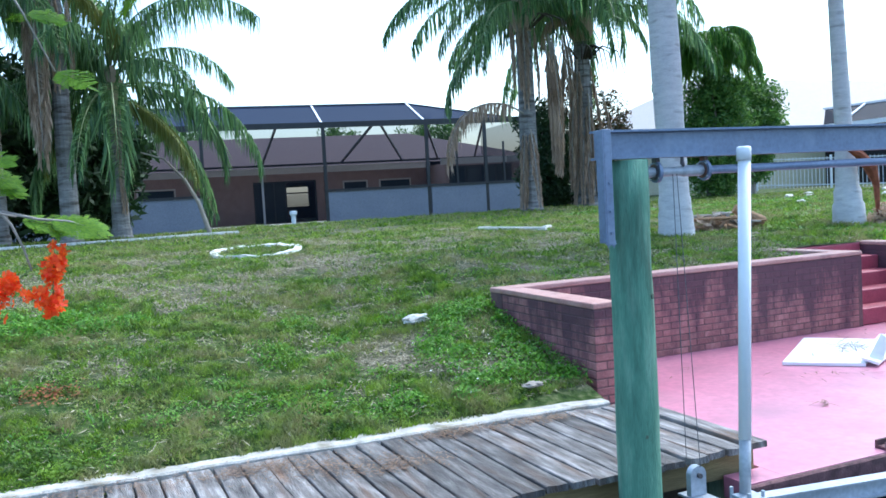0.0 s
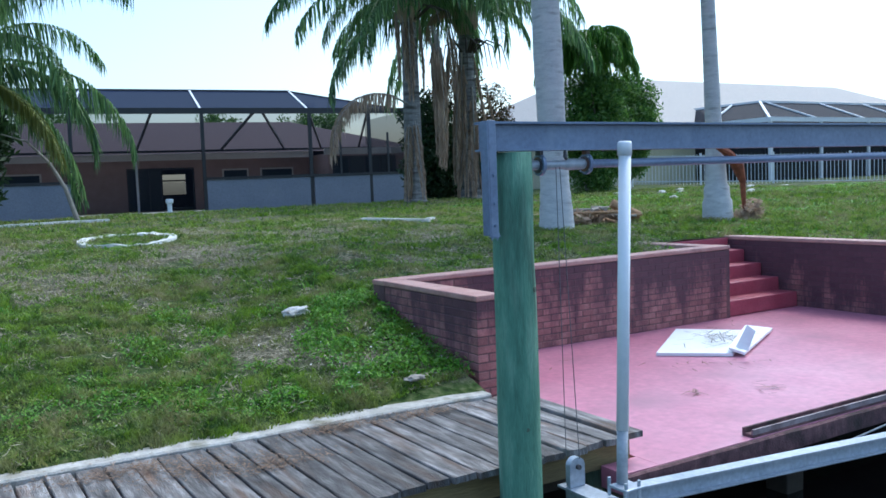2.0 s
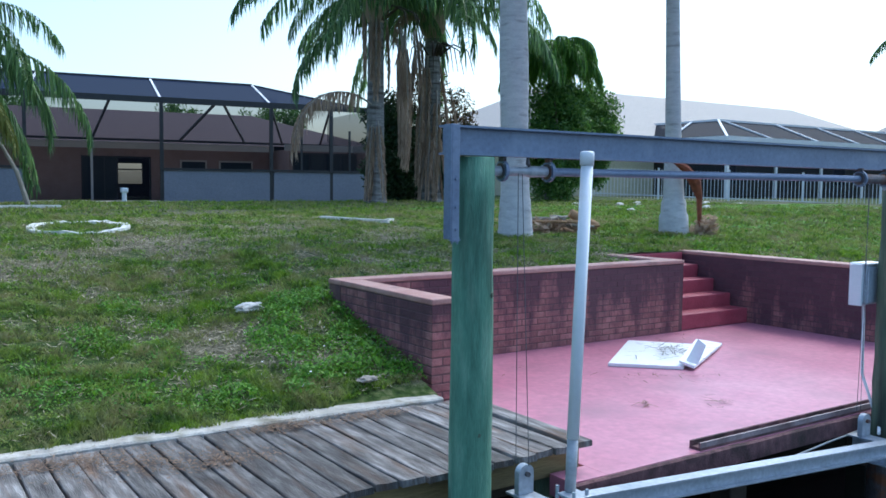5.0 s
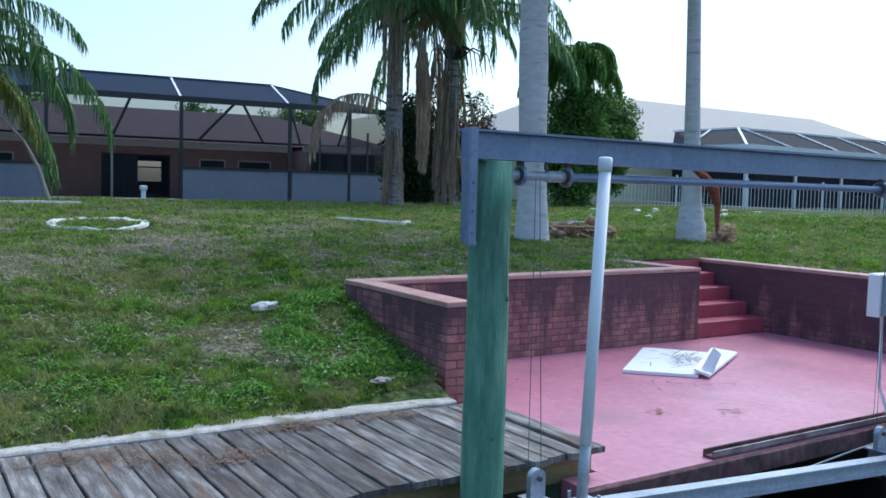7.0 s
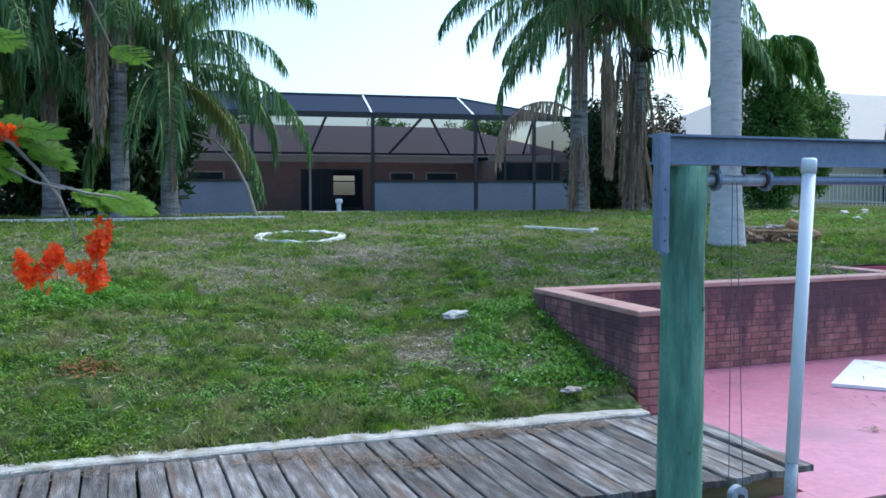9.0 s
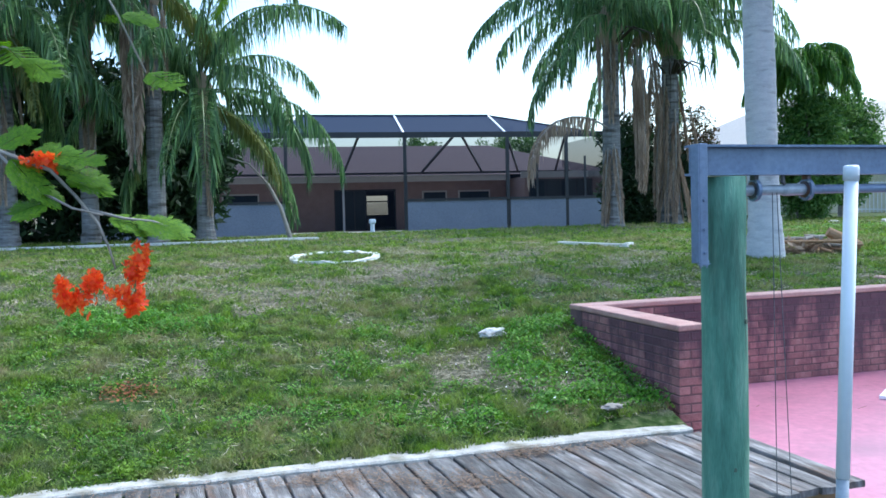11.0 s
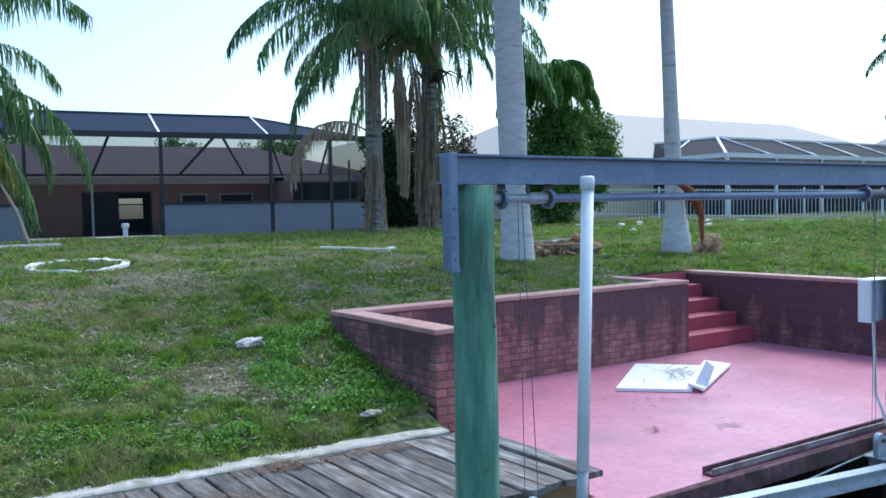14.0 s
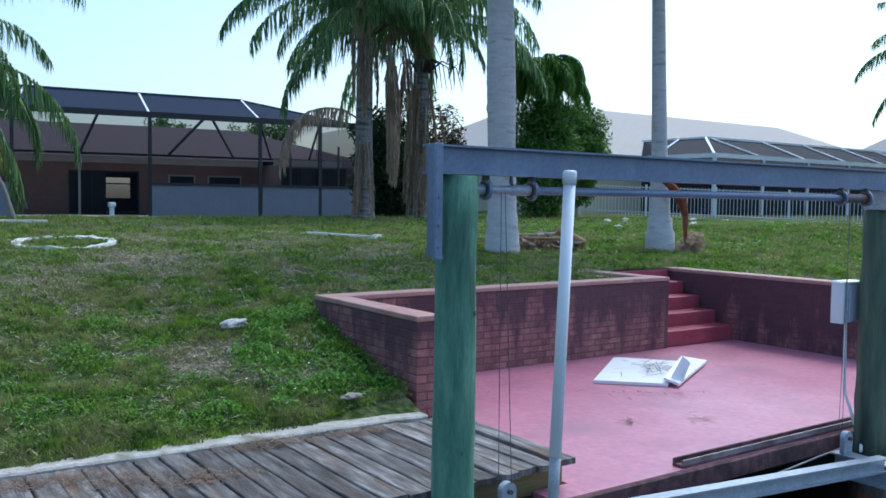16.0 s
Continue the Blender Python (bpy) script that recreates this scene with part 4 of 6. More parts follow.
part("side_screen", sheet([(9.4, 0, -0.2), (9.4, 6, -0.2), (9.4, 6, ZT), (9.4, 0, ZT)]), M_SCREEN, cage, local=True)


# ---- neighbour: fences, cage, roofs ----
NB = -52.3
far_fence = thing("picket_fence", 23.6, 25.0, 1.25, "white metal picket fence across the far lawn", "fence", NB, group="neighbour's fences")


def fence(th, length, step, z_of):
    """Posts, two rails and pickets along local x, following the ground."""
    n = int(length / 2.4) + 1
    for i in range(n):
        u = length * i / (n - 1)
        part("post", boxed(u - 0.04, u + 0.04, -0.04, 0.04, z_of(u) - 0.15, z_of(u) + 1.25, 0.008), M_WHITEFRAME, th, local=True)
    for h in (0.18, 0.98, 1.14):
        for i in range(n - 1):
            a, b = length * i / (n - 1), length * (i + 1) / (n - 1)
            part("rail", bar(bmesh.new(), (a + 0.04, 0, z_of(a) + h), (b - 0.04, 0, z_of(b) + h), 0.025, 0.035), M_WHITEFRAME, th, local=True)
    bm = boxed(-0.01, 0.01, -0.03, -0.013, 0.06, 1.2)
    me = to_mesh("picket", bm, M_WHITEFRAME)
    u = step
    while u < length:
        ob = new("picket", me)
        ob.parent = th
        ob.matrix_basis = pose(u, 0, z_of(u))
        u += step


fence(far_fence, 13.0, 0.13, lambda u: 0.06 - 0.03 * u)
side_fence = thing("picket_fence", 31.4, 15.0, 0.85, "white metal picket fence stepping down to the canal", "fence", 220.5, group="neighbour's fences")
fence(side_fence, 14.0, 0.2, lambda u: -0.085 * u)

ncage = thing("pool_cage", 44.0, 24.7, 1.0, "white-framed screen enclosure of the neighbouring house", "pool enclosure")


def nbar(name, a, b, w=0.14):
    part(name, bar(bmesh.new(), a, b, w, w), M_WHITEFRAME, ncage)


EV, RG = 3.95, 5.0
us = (31.5, 35.0, 38.6, 42.2, 45.8, 49.4, 53.0, 56.2)
for u in us:
    nbar("post", (u, 24.7, 0.6), (u, 24.7, EV))
nbar("eave_beam", (31.4, 24.7, EV), (56.3, 24.7, EV), 0.2)
nbar("eave_beam", (31.5, 24.7, EV), (31.5, 33, EV), 0.2)
nbar("ridge_beam", (34.2, 27.4, RG), (53.6, 27.4, RG))
nbar("ridge_beam", (34.2, 27.4, RG), (34.2, 33, RG))
for u0, u1 in ((31.5, 34.2), (35.0, 34.5), (38.6, 38.6), (42.2, 42.2), (45.8, 45.8), (49.4, 49.4), (53.0, 53.0), (56.2, 53.6)):
    nbar("rafter", (u0, 24.7, EV), (u1, 27.4, RG), 0.11)
nbar("rafter", (31.5, 28.2, EV), (34.2, 29.0, RG), 0.11)
part("roof_screen", sheet([(31.5, 24.7, EV), (56.2, 24.7, EV), (53.6, 27.4, RG), (34.2, 27.4, RG)]), M_SCREEN_GREY, ncage, "dark grey roof screen")
part("roof_screen", sheet([(31.5, 24.7, EV), (34.2, 27.4, RG), (34.2, 33, RG), (31.5, 33, EV)]), M_SCREEN_GREY, ncage)
part("wall_screen", sheet([(31.5, 24.72, 0.6), (56.2, 24.72, 0.6), (56.2, 24.72, EV), (31.5, 24.72, EV)]), M_SCREEN_GREY, ncage, "dark grey wall screen")
part("wall_screen", sheet([(31.52, 24.72, 0.6), (31.52, 33, 0.6), (31.52, 33, EV), (31.52, 24.72, EV)]), M_SCREEN_GREY, ncage)


def hip_house(label, x0, x1, y0, y1, eave, ridge, r0, r1, wall_mat, roof_mat):
    th = thing("house", (x0 + x1) / 2, (y0 + y1) / 2, 1.0, label, "house", group="neighbouring houses")
    part("wall", boxed(x0 + 0.5, x1 - 0.5, y0 + 0.5, y1 - 0.5, 0, eave), wall_mat, th)
    vm = (y0 + y1) / 2
    part("roof", prism(bmesh.new(), [(x0, y0, eave), (x1, y0, eave), (x1, y1, eave), (x0, y1, eave), (r0, vm, ridge), (r1, vm, ridge)], [(0, 1, 5, 4), (1, 2, 5), (2, 3, 4, 5), (3, 0, 4), (0, 3, 2, 1)]), roof_mat, th, "pale grey shingle roof")
    part("fascia", boxed(x0 - 0.02, x1 + 0.02, y0 - 0.06, y0 - 0.01, eave - 0.2, eave + 0.02), M_FASCIA_H, th)
    part("vent", tube(bmesh.new(), [(r0 + 8, vm - 2, ridge - 1.1), (r0 + 8, vm - 2, ridge - 0.62), (r0 + 8, vm - 2, ridge - 0.55)], [0.1, 0.1, 0.16], 10), M_WHITEFRAME, th)
    for k in range(4):
        a = x0 + 2.5 + (x1 - x0 - 6) * k / 3
        wnd = part("window", boxed(a, a + 1.2, y0 + 0.44, y0 + 0.49, 1.9, 3.1), M_WHITEFRAME, th)
        part("pane", boxed(a + 0.08, a + 1.12, y0 + 0.42, y0 + 0.438, 1.98, 3.02), M_GLASS, wnd)
    return th


hip_house("cream house with a broad pale grey shingle roof", 24, 60, 28.5, 43.5, 3.7, 7.1, 30, 52.5, M_YELLOW, M_SHINGLE_PALE)
hip_house("cream house with a hipped pale roof farther off", 65, 86, 31, 43, 3.9, 8.4, 72.3, 77, M_YELLOW, M_SHINGLE_PALE)


# ---- palms and trees ----
def frond_arrays(length, el0, bend, seed, droop=0.75, leaf=0.55, pairs=70, width=0.032, flat=0.0):
    """A feather frond along +x: rib points, and drooping leaflets as arrays."""
    r = np.random.default_rng(seed)
    n = 24
    pts = [np.zeros(3)]
    for k in range(n):
        a = el0 - bend * (k / n) ** 1.2
        pts.append(pts[-1] + np.array([math.cos(a), 0, math.sin(a)]) * length / n)
    pts = np.array(pts)
    verts, faces = [], []
    for i in range(pairs):
        f = 0.12 + 0.88 * (i + r.random() * 0.8) / pairs
        q = f * n
        k = min(int(q), n - 1)
        p = pts[k] + (pts[k + 1] - pts[k]) * (q - k)
        d = pts[k + 1] - pts[k]
        d /= np.linalg.norm(d)
        ln = leaf * (0.55 + 0.45 * math.sin(math.pi * min(1, f * 1.05) ** 0.8)) * r.uniform(0.8, 1.15)
        for sgn in (-1, 1):
            side = np.array([0, sgn, 0.0]) * r.uniform(0.5, 1.0)
            v1 = side + d * r.uniform(0.2, 0.6) + np.array([0, 0, r.uniform(-0.2, 0.5) * (1 - droop)])
            v1 /= np.linalg.norm(v1)
            v2 = v1 * (1 - droop) * 0.7 + np.array([0, 0, -1.0]) * droop + d * 0.12 + r.normal(0, 0.12, 3)
            v2 /= np.linalg.norm(v2)
            v3 = v2 + np.array([0, 0, -0.35]) + r.normal(0, 0.14, 3)
            v3 /= np.linalg.norm(v3)
            m = p + v1 * ln * 0.22
            m2 = m + v2 * ln * 0.4
            e = m2 + v3 * ln * 0.42
            w = np.array([r.normal(), r.normal(), 0.0])
            w = w / (np.linalg.norm(w) + 1e-6) * width / 2
            b = len(verts)
            verts += [p - w * 0.4, p + w * 0.4, m - w, m + w, m2 - w * 0.85, m2 + w * 0.85, e]
            faces += [(b, b + 1, b + 3, b + 2), (b + 2, b + 3, b + 5, b + 4), (b + 4, b + 5, b + 6)]
    return pts, verts, faces


def frond_mesh(name, material, *args, **kw):
    pts, verts, faces = frond_arrays(*args, **kw)
    me = mesh_arrays(name, [tuple(v) for v in verts], faces, material)
    bm = tube(bmesh.new(), [tuple(p) for p in pts[::2]], list(np.linspace(0.028, 0.006, len(pts[::2]))), 5)
    rib = to_mesh("rib", bm, M_RACHIS if material is not M_FROND_DEAD else M_BARK)
    return me, rib


FRONDS = [frond_mesh("frond", M_FROND, 4.0, radians(el), radians(bd), 20 + k, 0.9, 0.88, 120, 0.033) for k, (el, bd) in enumerate(((80, 95), (64, 105), (48, 108), (32, 104), (14, 94), (-14, 66)))]
WEEPING = [frond_mesh("frond", M_FROND_LIT, 3.2, radians(el), radians(bd), 90 + k, 0.93, 0.8, 130, 0.04) for k, (el, bd) in enumerate(((84, 168), (72, 162), (56, 150), (34, 126)))]
FRONDS_Y = [frond_mesh("frond", M_FROND_Y, 3.2, radians(-20), radians(62), 40, 0.86, 0.7, 100, 0.034)]
FRONDS_DEAD = [frond_mesh("frond", M_FROND_DEAD, 2.6, radians(el), radians(8), 50 + k, 0.97, 0.42, 170, 0.034) for k, el in enumerate((-85, -80))]
CURTAIN = [frond_mesh("frond", M_FROND, 3.4, radians(el), radians(bd), 70 + k, 0.9, 1.0, 140, 0.036) for k, (el, bd) in enumerate(((5, 105), (-25, 68)))]
FROND_ARCH = frond_mesh("frond", M_FROND_DEAD, 3.3, radians(25), radians(125), 57, 0.92, 0.7, 90, 0.035)
FRONDS_ROYAL = [frond_mesh("frond", M_FROND, 3.2, radians(el), radians(bd), 60 + k, 0.6, 0.7, 120, 0.038) for k, (el, bd) in enumerate(((70, 80), (45, 95), (25, 85)))]


def add_frond(parent, me_rib, x, y, z, az, scale, tilt=0.0, label=""):
    me, rib = me_rib
    inv = base_matrix(parent).inverted()
    ob = new("frond", me)
    ob.parent = parent
    ob.matrix_basis = inv @ pose(x, y, z, 0, tilt, az) @ Matrix.Scale(scale, 4)
    tagged(ob, label)
    rb = new("rib", rib)
    rb.parent = ob


def ringed_trunk(bm, pts, radii, sides, ring):
    """A trunk with leaf-scar rings."""
    ps, rs = [], []
    for (p, q), (a, b) in zip(zip(pts, pts[1:]), zip(radii, radii[1:])):
        n = max(2, int((Vector(q) - Vector(p)).length / ring))
        for k in range(n):
            f = k / n
            c = Vector(p).lerp(Vector(q), f)
            r = a + (b - a) * f
            ps += [c, c + (Vector(q) - Vector(p)) * (0.75 / n)]
            rs += [r, r * 0.985]
    ps.append(Vector(pts[-1]))
    rs.append(radii[-1])
    return tube(bm, ps, rs, sides)


def queen_palm(x, y, h, seed, label, crown=1.0, green=24, yellow=2, dead=4, lean=(0, 0), az=None, r=0.17, name="queen_palm", curtain=0, kinds=6, skirt=(0.4, 1.4)):
    rr = random.Random(seed)
    z = float(ground_z(x, y)) if y < 30 else 1.0
    th = thing(name, x, y, z, label, "palm tree", group="queen palms")
    tx, ty = x + lean[0], y + lean[1]
    top = z + h
    part("trunk", ringed_trunk(bmesh.new(), [(x, y, z - 0.1), (x, y, z + 0.25), (x + lean[0] * 0.5, y + lean[1] * 0.5, z + h * 0.5), (tx, ty, top)], [r * 1.45, r * 1.1, r, r * 0.85], 14, 0.14), M_QUEEN, th, "grey ringed palm trunk")
    bm = tube(bmesh.new(), [(tx, ty, top - 0.7), (tx, ty, top - 0.4), (tx, ty, top), (tx, ty, top + 0.35)], [r * 0.85, r * 1.5, r * 1.6, r * 0.6], 12)
    part("boot", bm, M_FROND_DEAD, th, "fibrous brown leaf bases")
    for k in range(green):
        i = min(kinds - 1, int(k / green * kinds))
        add_frond(th, FRONDS[i], tx, ty, top + 0.25 - 0.08 * i, k * 137.5 + rr.uniform(-15, 15), crown * rr.uniform(0.8, 1.1), rr.uniform(-8, 8))
    for k in range(curtain):
        add_frond(th, CURTAIN[k % 2], tx, ty, top - 0.1, k * 137.5 + rr.uniform(-20, 20), crown * rr.uniform(0.85, 1.1), rr.uniform(-5, 10))
    for k in range(yellow):
        add_frond(th, FRONDS_Y[0], tx, ty, top - 0.25, rr.uniform(0, 360), crown * rr.uniform(0.7, 0.9), 0, "yellowing frond")
    for k in range(dead):
        da = (az if az is not None else 0) + (rr.uniform(-110, 110) if az is not None else 360 * k / max(dead, 1))
        add_frond(th, FRONDS_DEAD[k % 2], tx + (0.15 + 0.12 * (k % 4)) * math.cos(radians(da)), ty + (0.15 + 0.12 * (k % 4)) * math.sin(radians(da)), top - rr.uniform(*skirt), da, crown * rr.uniform(0.65, 1.0), rr.uniform(-6, 8), "dead brown hanging frond")
    return th


def on_lawn(x, y):
    return float(ground_z(x, y))


def royal_palm(x, y, lean, seed, label, r=0.25, h=3.9, shaft=1.2, upper=0.19, mid=(0.86, 0.82, 0.86)):
    z = float(ground_z(x, y))
    th = thing("royal_palm", x, y, z, label, "palm tree", group="royal palms")
    lx, ly = lean
    prof = [(0, r * 1.08), (0.25, r), (0.7, r * mid[0]), (1.6, r * mid[1]), (2.6, r * mid[2]), (h, upper)]
    part("trunk", ringed_trunk(bmesh.new(), [(x + lx * a / h, y + ly * a / h, z - 0.12 + a) for a, _ in prof], [b for _, b in prof], 22, 0.17), M_ROYAL, th, "smooth pale grey ringed trunk", smooth=True)
    tx, ty, top = x + lx, y + ly, z - 0.12 + h
    part("crownshaft", tube(bmesh.new(), [(tx, ty, top), (tx, ty, top + 0.1), (tx, ty, top + shaft * 0.6), (tx, ty, top + shaft)], [upper * 1.02, upper * 1.1, upper * 0.85, upper * 0.45], 18), M_CROWNSHAFT, th, "green crownshaft", smooth=True)
    rr = random.Random(seed)
    for k in range(14):
        add_frond(th, FRONDS_ROYAL[min(2, k // 5)], tx, ty, top + shaft - 0.1, k * 137.5 + rr.uniform(-10, 10), rr.uniform(0.85, 1.05))
    return th


royal_palm(7.42, 9.6, (-0.12, 0.0), 1, "royal palm with a swollen smooth grey trunk on the lawn")
royal_palm(10.5, 9.28, (-0.18, 0.05), 2, "slender royal palm with dead sheaths round its foot", r=0.24, h=5.0, upper=0.1, mid=(0.72, 0.55, 0.5))

def leaf_cloud(centres, per, spread, size, seed):
    """Leaves scattered over clumps, denser towards their shells, as one mesh's arrays."""
    r = np.random.default_rng(seed)
    c = np.repeat(np.asarray(centres, float), per, axis=0)
    d = r.normal(0, 1, (len(c), 3))
    d /= np.linalg.norm(d, axis=1)[:, None]
    c = c + d * (spread * r.random((len(c), 1)) ** 0.45)
    a = r.normal(0, 1, (len(c), 3))
    a /= np.linalg.norm(a, axis=1)[:, None]
    b = np.cross(a, r.normal(0, 1, (len(c), 3)))
    b /= np.linalg.norm(b, axis=1)[:, None]
    s = size * r.uniform(0.6, 1.3, (len(c), 1))
    v = np.stack([c - a * s, c + b * s * 0.35, c + a * s, c - b * s * 0.35], 1).reshape(-1, 3)
    f = np.arange(len(v)).reshape(-1, 4)
    return v, f


def leafy_tree(name, label, x, y, z, trunk_h, clumps, per, spread, size, material, seed, category="tree"):
    th = thing(name, x, y, z, label, category)
    bm = tube(bmesh.new(), [(x, y, z - 0.2), (x, y, z + trunk_h * 0.5), (x + 0.1, y, z + trunk_h)], [0.2, 0.14, 0.08], 10)
    for c in clumps[::3]:
        tube(bm, [(x, y, z + trunk_h * 0.6), ((x + c[0]) / 2, (y + c[1]) / 2, (z + trunk_h * 0.8 + c[2]) / 2), c], [0.07, 0.045, 0.015], 6)
    part("trunk", bm, M_BARK, th)
    v, f = leaf_cloud(clumps, per, spread, size, seed)
    part("crown", mesh_arrays("crown", v, f, material), material, th)
    return th


def clump_points(x, y, z, rx, ry, rz, n, seed):
    r = random.Random(seed)
    out = []
    while len(out) < n:
        a, b, c = r.uniform(-1, 1), r.uniform(-1, 1), r.uniform(-1, 1)
        if 0.25 < a * a + b * b + c * c < 1:
            out.append((x + a * rx, y + b * ry, z + c * rz))
    return out


def weeping_palm(x, y, h, seed, label, scale, count):
    """A short palm whose fronds hang to the ground in a dome."""
    rr = random.Random(seed)
    z = on_lawn(x, y)
    th = thing("queen_palm", x, y, z, label, "palm tree", group="queen palms")
    part("trunk", ringed_trunk(bmesh.new(), [(x, y, z - 0.1), (x, y, z + h)], [0.2, 0.15], 12, 0.14), M_QUEEN, th, "grey ringed palm trunk")
    for k in range(count):
        add_frond(th, WEEPING[min(3, 4 * k // count)], x, y, z + h - 0.1, k * 137.5 + rr.uniform(-15, 15), scale * rr.uniform(0.85, 1.1), rr.uniform(-6, 6))
    return th


def flower_stalks(th, x, y, z, n, seed):
    """Dry flower stalks that arch out of a crown."""
    rr = random.Random(seed)
    for k in range(n):
        a = rr.uniform(-160, -20)
        cx, cy, r = math.cos(radians(a)), math.sin(radians(a)), rr.uniform(0.7, 1.3)
        part("flower_stalk", tube(bmesh.new(), [(x + cx * 0.15, y + cy * 0.15, z), (x + cx * r * 0.5, y + cy * r * 0.5, z + 0.35), (x + cx * r * 0.85, y + cy * r * 0.85, z + 0.15), (x + cx * r, y + cy * r, z - 0.5)], [0.035, 0.026, 0.018, 0.008], 7), M_BARK_DARK, th, "dark dry flower stalk", smooth=True)


def fallen_skirt(th, x, y, z0, n, seed, reach, az0=-170, az1=-10):
    """Dead fronds that slid down and lean against the trunk's foot."""
    rr = random.Random(seed)
    for k in range(n):
        a = rr.uniform(az0, az1)
        top = z0 + rr.uniform(1.3, 2.4)
        add_frond(th, FRONDS_DEAD[k % 2], x + 0.16 * math.cos(radians(a)), y + 0.16 * math.sin(radians(a)), top, a, (top - z0) / 2.75, -rr.uniform(2, reach), "dead brown frond leaning on the trunk")


palm_a = queen_palm(10.49, 19.22, 5.25, 11, "queen palm with brown hanging dead fronds by the pool", 1.0, 22, 0, 2, az=-30, r=0.22, kinds=5, skirt=(0.1, 0.9))
ga, gb, gc = on_lawn(10.49, 19.22), on_lawn(12.82, 20.13), on_lawn(-0.55, 18.3)
add_frond(palm_a, FROND_ARCH, 10.3, 19.1, ga + 2.5, 190, 1.0, 0, "dead brown arching frond")
for dx, dz, sc in ((0.6, 4.5, 1.32), (0.72, 4.4, 1.3), (0.52, 4.2, 1.1), (0.66, 4.3, 1.2), (-0.5, 5.0, 0.7), (-0.3, 4.7, 0.6)):
    add_frond(palm_a, FRONDS_DEAD[0], 10.49 + dx, 19.0, ga + dz, -60, sc, 0, "hanging tan plume of dead leaflets")
fallen_skirt(palm_a, 10.49, 19.22, ga, 5, 71, 9, -170, -100)
flower_stalks(palm_a, 10.49, 19.22, ga + 4.6, 3, 5)
palm_b = queen_palm(12.82, 20.13, 5.2, 12, "queen palm with shaggy brown skirt beside its twin", 1.28, 20, 0, 10, az=-90, r=0.24, kinds=5, skirt=(0.4, 2.2))
add_frond(palm_b, FROND_ARCH, 12.7, 20.0, gb + 5.0, 195, 0.62, 0, "dead brown arching frond")
for dx, dz, sc in ((-0.75, 4.9, 0.75), (-0.6, 4.6, 0.7)):
    add_frond(palm_b, FRONDS_DEAD[1], 12.82 + dx, 19.9, gb + dz, -80, sc, 0, "hanging tan plume of dead leaflets")
fallen_skirt(palm_b, 12.82, 20.13, gb, 9, 72, 12)
flower_stalks(palm_b, 12.82, 20.13, gb + 4.0, 8, 6)
weeping_palm(17.9, 20.9, 4.3, 20, "short weeping queen palm with fronds to the ground", 0.68, 80)
leafy_tree("shrub", "green shrub filling the weeping palm from within", 18.2, 20.7, 1.2, 1.4, clump_points(17.85, 20.6, 3.1, 1.2, 0.7, 2.0, 110, 15), 180, 0.42, 0.08, M_LEAF, 15, "shrub")
queen_palm(-1.9, 19.6, 5.0, 13, "queen palm in a dense clump with drooping fronds", 1.05, 14, 1, 3, az=-60, curtain=3)
palm_c = queen_palm(-0.55, 18.3, 5.5, 14, "queen palm with a tall curtain of dead fronds", 1.0, 13, 1, 3, az=-100, curtain=0, kinds=5, skirt=(0.2, 0.9))
for dx, dz, sc in ((-0.38, 5.3, 1.4), (-0.32, 5.1, 1.2), (-0.46, 5.0, 1.1), (-0.36, 4.6, 0.9)):
    add_frond(palm_c, FRONDS_DEAD[0], -0.55 + dx, 17.95, gc + dz, -90, sc, 0, "hanging tan plume of dead leaflets")
queen_palm(0.45, 19.2, 3.3, 15, "shorter queen palm with yellowing lower fronds", 1.0, 17, 3, 1, az=-60, curtain=3)
queen_palm(-5.5, 20.5, 4.8, 16, "queen palm in deep shade at the lawn's edge", 1.05, 16, 1, 4, curtain=4)
queen_palm(-3.4, 19.0, 4.6, 18, "queen palm behind the clump in deep shade", 1.0, 14, 1, 4, curtain=4)
queen_palm(34.6, 12.0, 14.0, 25, "very tall leaning palm beyond the white fence", 1.0, 16, 0, 1, lean=(-4.7, 0), r=0.24)
queen_palm(42.7, 20.0, 7.6, 17, "tall queen palm with a full crown by the neighbour's pool", 1.12, 26, 0, 2, r=0.3)
bare = thing("dead_stem", 2.15, 18.6, on_lawn(2.15, 18.6), "bare brown stem arching from the lawn to the palms", "dead branch")
part("stem", tube(bmesh.new(), [(2.2, 18.6, on_lawn(2.2, 18.6) - 0.05), (2.0, 18.6, 1.9), (1.75, 18.6, 2.4), (1.35, 18.6, 2.85), (0.9, 18.6, 3.0)], [0.055, 0.04, 0.03, 0.02, 0.012], 8), M_BARK, bare)


leafy_tree("tree", "dense rounded green tree behind the palm trunk", 20.0, 21.5, 1.2, 2.2, clump_points(20.2, 21.5, 3.4, 0.75, 0.9, 1.75, 80, 5), 230, 0.42, 0.075, M_LEAF, 5)
# the darkest leaves carry the shade among the palms in their colour
leafy_tree("shrub", "green shrubs under the twin palms with shade put into their leaf colour", 13.1, 21.6, 1.1, 0.6, clump_points(13.4, 21.8, 2.2, 1.5, 0.6, 1.3, 75, 6), 170, 0.45, 0.085, M_LEAF_SHADED, 6, "shrub")
leafy_tree("shrub", "thicket filling the gap between the twin palms, its shade in the leaf colour", 11.9, 21.5, 1.1, 1.8, clump_points(12.25, 21.5, 2.6, 0.7, 0.6, 1.7, 55, 16), 170, 0.42, 0.085, M_LEAF_SHADED, 16, "shrub")
